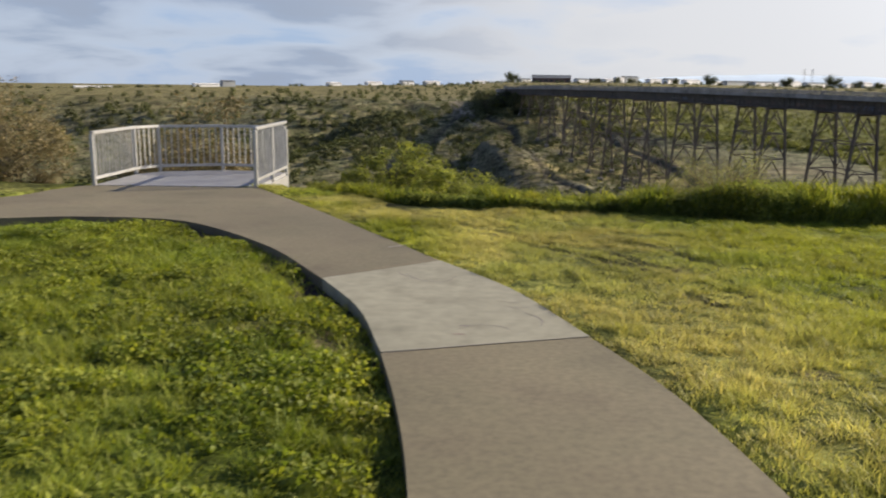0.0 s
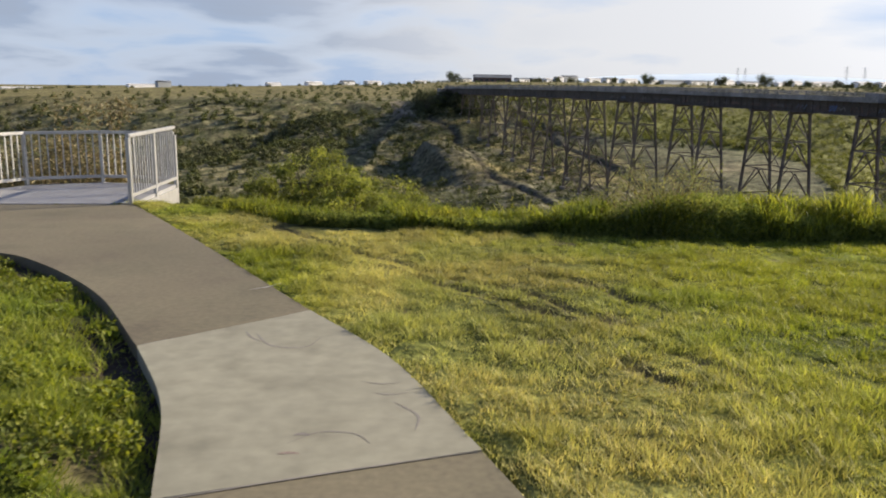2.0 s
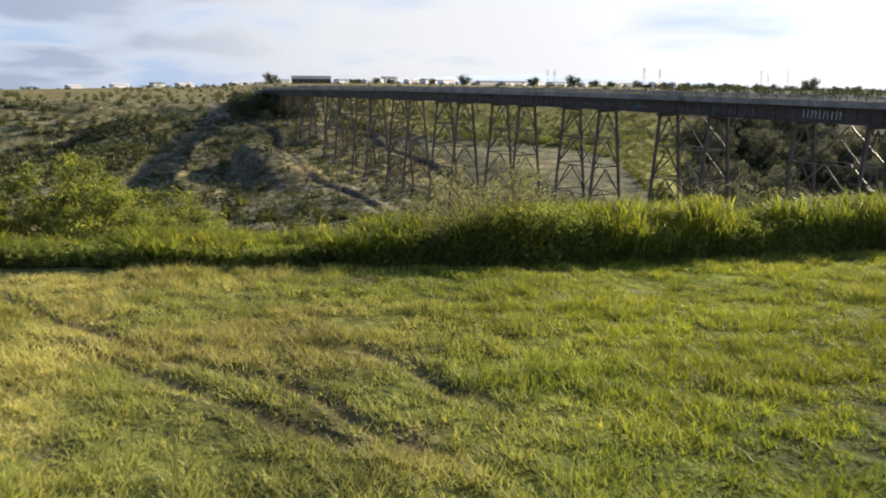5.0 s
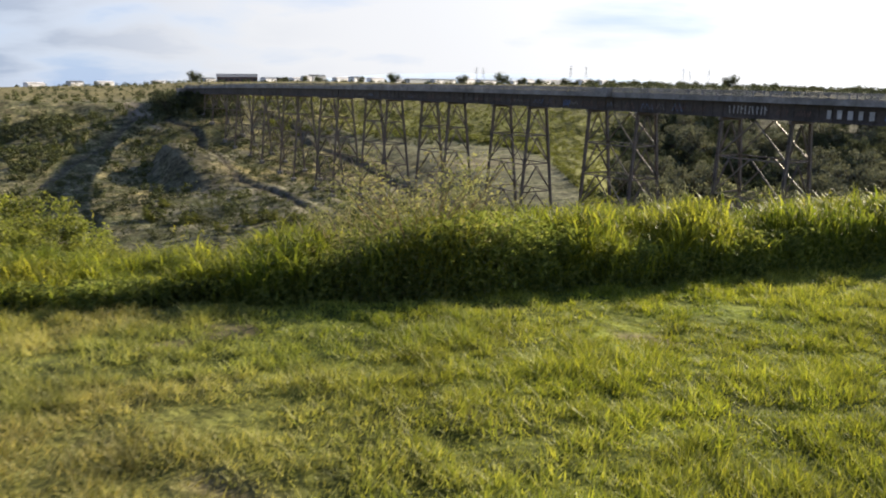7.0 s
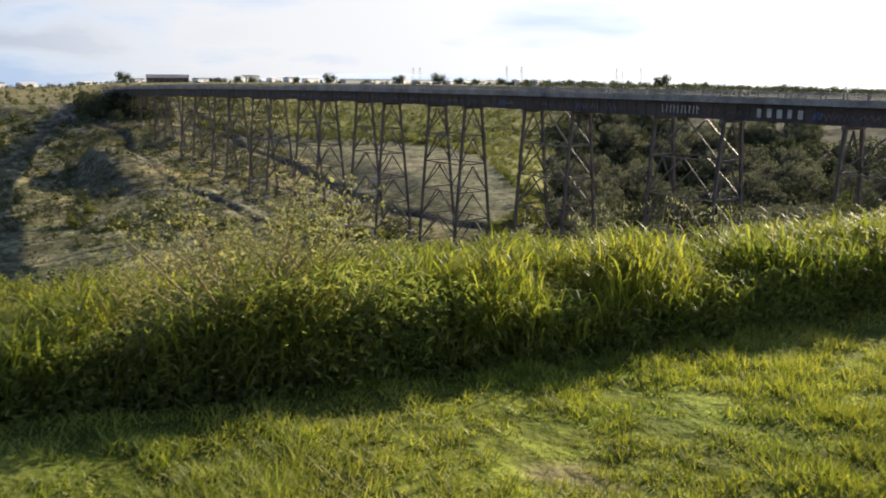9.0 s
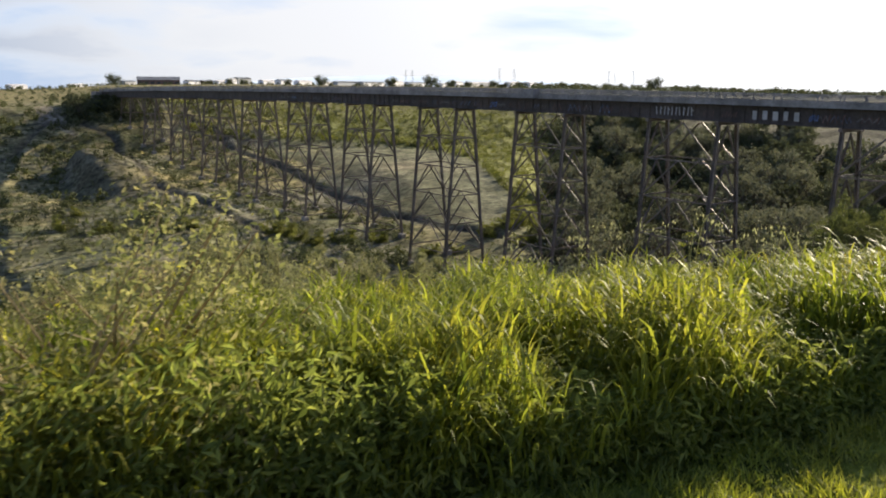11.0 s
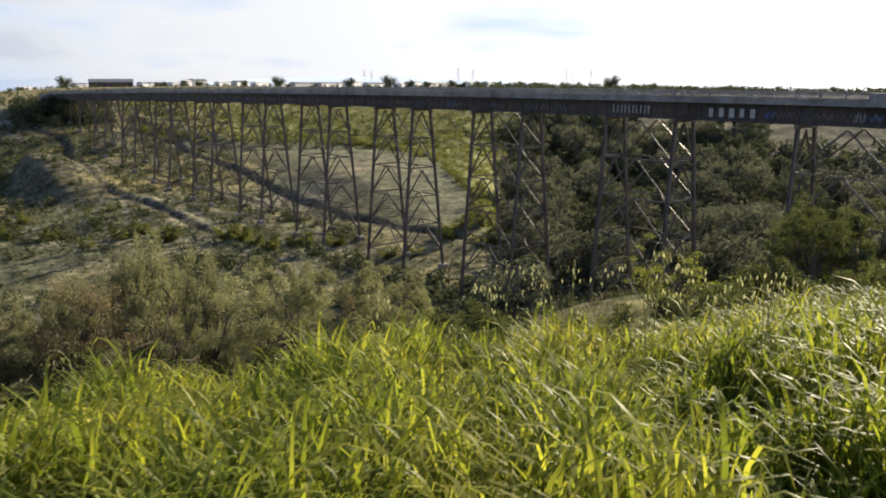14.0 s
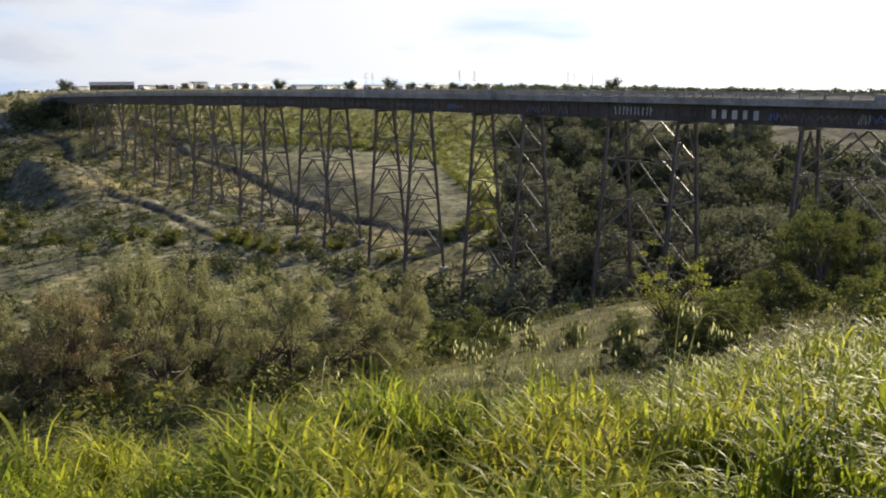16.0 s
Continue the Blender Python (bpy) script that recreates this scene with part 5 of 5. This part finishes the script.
def leafy_weeds(name, seed, n, per, x0, x1, s0, s1, hmin, hmax, size, label, material=M_WEEDLEAF):
    rng = np.random.default_rng(seed)
    x, s = rng.uniform(x0, x1, n), rng.uniform(s0, s1, n)
    y = brink(x) + s
    h = rng.uniform(hmin, hmax, n) * (0.34 + 0.66 * step(2.6, 4.4, x)) * (1 - 0.35 * step(4.6, 5.8, x))
    z = height(x, y)
    k = np.repeat(np.arange(n), per)
    u = rng.uniform(0.05, 1, len(k))
    c = np.c_[x[k], y[k], z[k] + h[k] * u]
    c[:, :2] += rng.normal(0, 1, (len(k), 2)) * (0.16 * h[k] * (1.15 - 0.7 * u))[:, None]
    v, t = leaves(rng, c, 0.6, size, 0.3)
    tagged(link_mesh(name, v, t, material), label, "weeds", kind="stuff")


leafy_weeds("leafy_weeds", 7, 4600, 44, -0.6, 13, 0.05, 0.75, 0.3, 0.62, 0.05, "dark leafy weeds along the lawn's edge")
leafy_weeds("leafy_weeds", 10, 300, 46, 3.2, 4.7, 0.1, 1.1, 0.35, 0.62, 0.045, "sunlit yellow-green leafy weeds at the brink", M_LEGGY)
leafy_weeds("broadleaf_weeds", 13, 60, 34, 5.7, 6.7, 1.1, 1.9, 0.4, 0.75, 0.085, "clump of dark broad-leaved weeds in the tall grass")
leafy_weeds("broadleaf_weeds", 15, 70, 34, 4.3, 5.3, 0.7, 1.6, 0.35, 0.62, 0.08, "dusty green broad-leaved weeds in the tall grass", M_LEGGY)
leafy_weeds("mustard_weeds", 16, 170, 40, 4.2, 5.9, 1.3, 2.8, 0.55, 0.85, 0.036, "pale leggy mustard weeds in the tall grass", M_LEGGY)
leafy_weeds("leafy_weeds", 8, 900, 50, -2.6, 1.4, 0.3, 4.5, 0.2, 0.6, 0.05, "leafy green weeds below the brink", M_BUSH)


def shrub_weed(seed, h, w, n, label):
    rng = np.random.default_rng(seed)
    root = new("tall_weed")
    wood, ends = [], []
    for k in range(9):
        a, l = rng.uniform(0, 6.28), rng.uniform(0.6, 1.0)
        tip = Vector((math.cos(a) * w * 0.5 * l, math.sin(a) * w * 0.5 * l, h * rng.uniform(0.65, 1.0)))
        mid = tip * 0.5 + Vector((0, 0, 0.12 * h))
        wood.append(tube([(0, 0, -0.1), mid, tip], [0.012, 0.008, 0.003], 5))
        for u in np.linspace(0.25, 1, 9):
            p = mid.lerp(tip, u) if u > 0.5 else Vector((0, 0, 0)).lerp(mid, u * 2)
            ends.append(tuple(p))
    for v, f in wood:
        link_mesh("stem", v, f, M_STRAW, root)
    ends = np.array(ends)
    c = ends[rng.integers(0, len(ends), n)] + rng.normal(0, 0.085, (n, 3))
    v, t = leaves(rng, c, 0.3, 0.029, 0.5)
    link_mesh("foliage", v, t, M_LEGGY, root)
    return tagged(root, label, "weed")


WEED = shrub_weed(31, 1.2, 1.5, 1900, "tall leggy weed with small yellow-green leaves in the grass")
scatter(WEED, [(4.05, 12.1, 0.86, 0), (4.3, 12.55, 0.9, 310), (4.6, 12.75, 0.75, 90), (3.75, 12.75, 0.62, 200)], "tall weeds at the brink", 0.05)


def oats(seed, n, x0, x1, s0, s1, tufts):
    """Wild oat stalks with hanging spikelets, a few singly and most in tufts."""
    rng = np.random.default_rng(seed)
    pieces = []
    spots = []
    for _ in range(n):
        x = rng.uniform(x0, x1)
        spots.append((x, float(brink(x)) + rng.uniform(s0, s1), rng.uniform(0.6, 0.9)))
    for x, y, h, count in tufts:
        spots += [(x + rng.normal(0, 0.05), y + rng.normal(0, 0.05), h * rng.uniform(0.8, 1.05)) for _ in range(count)]
    for x, y, h in spots:
        z, a = ground_z(x, y), rng.uniform(0, 6.28)
        d = Vector((math.cos(a), math.sin(a), 0))
        base = Vector((x, y, z))
        top = base + d * h * 0.1 + Vector((0, 0, h))
        tip = top + d * 0.17 + Vector((0, 0, -0.07))
        curve = smooth_curve([tuple(base), tuple(base.lerp(top, 0.5) - d * 0.03), tuple(top - d * 0.03 - Vector((0, 0, 0.08))), tuple(top + d * 0.06), tuple(tip)], 13)
        pieces.append(tube([tuple(p) for p in curve], list(np.linspace(0.003, 0.0008, 13)), 3))
        pts = []
        for k in range(20):
            p = base.lerp(top, rng.uniform(0.72, 1)) if k < 6 else top.lerp(tip, rng.uniform(0, 1))
            pts.append(p + Vector((rng.normal(0, 0.03), rng.normal(0, 0.03), -0.03)))
        for p in pts:
            q = p + Vector((rng.normal(0, 0.004), rng.normal(0, 0.004), -0.026))
            e = Vector((rng.normal(), rng.normal(), 0)).normalized() * 0.0036
            pieces.append((np.array([tuple(p), tuple(p.lerp(q, 0.45) + e), tuple(q), tuple(p.lerp(q, 0.45) - e)]), np.array([(0, 1, 2), (0, 2, 3)])))
    v, f = join(pieces)
    tagged(link_mesh("wild_oats", v, f, M_OAT), "pale wild oat stalks with drooping heads above the grass", "grass", kind="stuff")


oats(41, 9, 1.5, 14, 2.6, 4.6, [(7.55, 14.18, 0.98, 4), (7.9, 14.07, 0.96, 3), (8.0, 13.66, 0.95, 5), (8.28, 13.23, 0.85, 5), (7.0, 14.24, 0.88, 2)])


def flowers(seed, n, x0, x1, s0, s1, rise=0.0):
    rng = np.random.default_rng(seed)
    stems, petals = [], []
    for _ in range(n):
        x = rng.uniform(x0, x1)
        y = float(brink(x)) + rng.uniform(s0, s1)
        z, h = ground_z(x, y), rng.uniform(0.35, 0.7) + rise
        b = Vector((x, y, z))
        t = b + Vector((rng.normal(0, 0.06), rng.normal(0, 0.06), h))
        stems.append(tube([b, b.lerp(t, 0.5), t], [0.004, 0.003, 0.002], 3))
        c = np.array(tuple(t)) + rng.normal(0, 0.012, (7, 3))
        petals.append(leaves(rng, c, 0.6, 0.013, 0.8))
    v, f = join(stems)
    tagged(link_mesh("flower_stems", v, f, M_WEED), "thin green flower stems in the grass", "weeds", kind="stuff")
    v, f = join(petals)
    tagged(link_mesh("mustard_flowers", v, f, M_FLOWER), "small yellow mustard flowers over the grass", "flowers", kind="stuff")


flowers(43, 46, 1.5, 13, 0.4, 4.5)
flowers(44, 16, 4.2, 5.9, 1.5, 2.8, 0.15)


# ---- the skyline ----
def far_at(bear, dist):
    x, y = 5.98 + dist * math.sin(radians(bear)), 11.58 + dist * math.cos(radians(bear))
    return x, y, ground_z(x, y)


def shed(bear, dist, w, d, h, wall, roof, name="shed", label="", pitch=0.16, windows=0, turn=0.0):
    x, y, z = far_at(bear, dist)
    root = new(name)
    root.matrix_world = pose(x, y, z - 0.6, 0, 0, turn - bear)
    bm = bmesh.new()
    add_box(bm, (0, 0, h / 2), (w, d, h))
    part("wall", bm, wall, root)
    bm = bmesh.new()
    vs = [bm.verts.new(p) for p in ((-w / 2 - 0.3, -d / 2 - 0.3, h), (w / 2 + 0.3, -d / 2 - 0.3, h), (w / 2 + 0.3, 0, h + d * pitch), (-w / 2 - 0.3, 0, h + d * pitch),
                                    (w / 2 + 0.3, d / 2 + 0.3, h), (-w / 2 - 0.3, d / 2 + 0.3, h))]
    for f in ((0, 1, 2, 3), (3, 2, 4, 5), (0, 3, 5), (1, 4, 2)):
        bm.faces.new([vs[i] for i in f])
    bmesh.ops.solidify(bm, geom=bm.faces[:], thickness=0.25)
    part("roof", bm, roof, root)
    for k in range(windows):
        bm = bmesh.new()
        add_box(bm, (-w / 2 + w * (k + 0.5) / windows, -d / 2 - 0.05, h * 0.5), (w / windows * 0.55, 0.2, h * 0.35))
        part("window", bm, M_GLASSD, root)
    tagged(root, label or "pale industrial shed on the far skyline", "building", group="skyline buildings")


def build_skyline():
    rng = np.random.default_rng(77)
    D = 640
    shed(6.75, D, 29, 15, 3.9, M_BRICKW, M_GREYROOF, "long_building", "long low brown building on the far skyline", windows=7)
    for bear, w, h, wall, roof in ((1.9, 12, 3.0, M_WHITE, M_WHITE), (4.9, 9, 4.0, M_WHITE, M_GREYROOF), (8.8, 10, 4.2, M_WHITE, M_GREYROOF), (9.7, 9, 5.0, M_BRICKW, M_GREYROOF), (12.0, 12, 6, M_GREYROOF, M_GREYROOF),
                                   (13.7, 14, 4.6, M_WHITE, M_WHITE), (14.7, 10, 5.2, M_WHITE, M_GREYROOF), (16.0, 13, 4.4, M_WHITE, M_WHITE), (19.0, 26, 5.0, M_GREYROOF, M_GREYROOF), (20.6, 22, 5.0, M_WHITE, M_GREYROOF), (10.6, 8, 4.0, M_WHITE, M_WHITE), (17.5, 8, 4.0, M_WHITE, M_WHITE), (11.3, 5, 5.0, M_WHITE, M_WHITE), (27.4, 8, 4.5, M_WHITE, M_WHITE), (31.4, 8, 5, M_WHITE, M_WHITE),
                                   (22.2, 9, 6, M_WHITE, M_WHITE), (23.6, 18, 5.0, M_WHITE, M_GREYROOF), (25.6, 11, 4.6, M_WHITE, M_WHITE), (26.4, 7, 6, M_WHITE, M_WHITE), (28.3, 20, 4.5, M_GREYROOF, M_WHITE), (30.2, 10, 5, M_WHITE, M_WHITE),
                                   (-1.5, 12, 4, M_WHITE, M_WHITE), (-3.2, 10, 4, M_WHITE, M_GREYROOF), (-5.5, 12, 3.6, M_WHITE, M_WHITE), (-8.2, 10, 3.2, M_WHITE, M_WHITE), (-16.5, 22, 4.0, M_WHITE, M_WHITE), (-15.2, 10, 6, M_GREYROOF, M_GREYROOF), (-23.5, 26, 3.4, M_WHITE, M_WHITE)):
        shed(bear, D + rng.uniform(0, 120), w * min(2.2, 0.85 / math.cos(radians(38 + max(bear, 0)))), 6, h * rng.uniform(0.65, 0.9), wall, roof, windows=1 if wall is M_BRICKW else 0, turn=38 + bear)


build_skyline()

SKYTREE = tree("skyline_tree", 51, 9.0, 10.0, M_GUM, 1300, 0.95, stems=1, bare=0.04, clumps=30, spread=0.27, label="dark rounded tree on the far skyline", category="tree")
rng = np.random.default_rng(52)
SKY = [(*far_at(b, d)[:2], s, rng.uniform(0, 360)) for b, d, s in
       [(4.05, 660, 1.05), (12.1, 600, 0.55), (17.2, 640, 0.95), (21.9, 600, 0.85), (24.6, 640, 1.1), (26.0, 640, 0.7), (28.9, 640, 0.7), (39.6, 600, 1.1), (11.2, 640, 0.6), (9.9, 640, 0.5), (15.0, 640, 0.6), (27.2, 640, 0.6)]]
for b in np.arange(30, 62, 0.6):
    SKY.append((*far_at(b + rng.uniform(-0.5, 0.5), rng.uniform(560, 700))[:2], rng.choice([0.3, 0.36, 0.45, 0.6]), rng.uniform(0, 360)))
for b in np.arange(-32, 30, 1.3):
    SKY.append((*far_at(b + rng.uniform(-0.9, 0.9), rng.uniform(480, 700))[:2], rng.uniform(0.15, 0.38), rng.uniform(0, 360)))
hedge = []
for k in range(1500):
    b = rng.uniform(-34, 62) if k % 3 else rng.uniform(29, 62)
    if b > 30 or fbm(np.array([b]), np.array([0.0]), 3.0, 3, 71)[0] > 0.45:
        hedge.append((*far_at(b, rng.uniform(400 if b > 30 else 560, 700))[:2], rng.uniform(0.8, 2.4) * (1.2 if b > 30 else 0.8)))
for k in range(900):
    b = rng.uniform(-6, 31)
    hedge.append((*far_at(b, rng.uniform(335, 520))[:2], rng.uniform(0.4, 1.3)))
scrub("skyline_scrub", hedge, M_GUM, 26, "dark low scrub and hedges along the far skyline", 0.55)
scatter(SKYTREE, SKY, "skyline trees", 1.0)


def pylon():
    root = new("pylon")
    H = 34.0
    for sx in (-1, 1):
        for sy in (-1, 1):
            bm = bmesh.new()
            add_bar(bm, (sx * 3.2, sy * 3.2, -1), (sx * 0.5, sy * 0.5, H), 0.2)
            part("leg", bm, M_PYLON, root)
    for z in (H * 0.68, H * 0.82, H * 0.96):
        bm = bmesh.new()
        add_bar(bm, (-5.5, 0, z), (5.5, 0, z), 0.25)
        part("cross_arm", bm, M_PYLON, root)
    bm = bmesh.new()
    for k in range(7):
        z0, z1 = H * k / 7, H * (k + 1) / 7
        r0, r1 = 3.2 - 2.7 * k / 7, 3.2 - 2.7 * (k + 1) / 7
        add_bar(bm, (-r0, -r0, z0), (r1, -r1, z1), 0.2)
        add_bar(bm, (r0, -r0, z0), (-r1, -r1, z1), 0.2)
    part("lattice", bm, M_PYLON, root)
    return tagged(root, "grey lattice power pylon on the far skyline", "pylon")


PY = pylon()
scatter(PY, [(*far_at(b, d)[:2], s, t) for b, d, s, t in ((22.95, 1500, 0.85, 0), (23.4, 1600, 0.9, 20), (29.3, 1400, 0.9, 0), (30.3, 1450, 0.9, 10), (36.6, 1400, 0.85, 0), (37.0, 1500, 0.8, 30), (38.2, 1450, 0.9, 0))], "power pylons")


# ---- the river ----
bm = bmesh.new()
bmesh.ops.create_grid(bm, x_segments=8, y_segments=8, size=0.5, matrix=Matrix.Translation((70, 108, -31.0)) @ Matrix.Diagonal((110, 50, 1, 1)))
tagged(part("water", bm, mat("river_water", (0.05, 0.05, 0.035), 0.12, var=0.2, bump=0.3, bump_scale=2.0, world_co=True)), "dull brown river glinting under the bridge", "river", kind="structure")


# ---- hills on the horizon ----
def far_range():
    """A low range far behind the plains, its haze painted in as blue-grey glow."""
    n = 160
    b = np.linspace(8, 40, n)
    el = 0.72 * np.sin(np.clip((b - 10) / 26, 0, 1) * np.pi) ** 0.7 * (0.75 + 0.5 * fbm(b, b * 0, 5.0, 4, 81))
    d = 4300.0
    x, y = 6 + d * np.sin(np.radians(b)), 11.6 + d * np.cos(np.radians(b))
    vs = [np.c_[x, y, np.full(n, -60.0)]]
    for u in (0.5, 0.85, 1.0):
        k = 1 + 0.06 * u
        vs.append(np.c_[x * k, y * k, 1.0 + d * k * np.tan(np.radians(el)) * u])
    f = [(r * n + i, r * n + i + 1, (r + 1) * n + i + 1, (r + 1) * n + i) for r in range(3) for i in range(n - 1)]
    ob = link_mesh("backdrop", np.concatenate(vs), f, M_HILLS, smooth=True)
    tagged(ob, "range of hills beyond the plains, haze painted in as a blue-grey glow", "hills", kind="structure")


far_range()
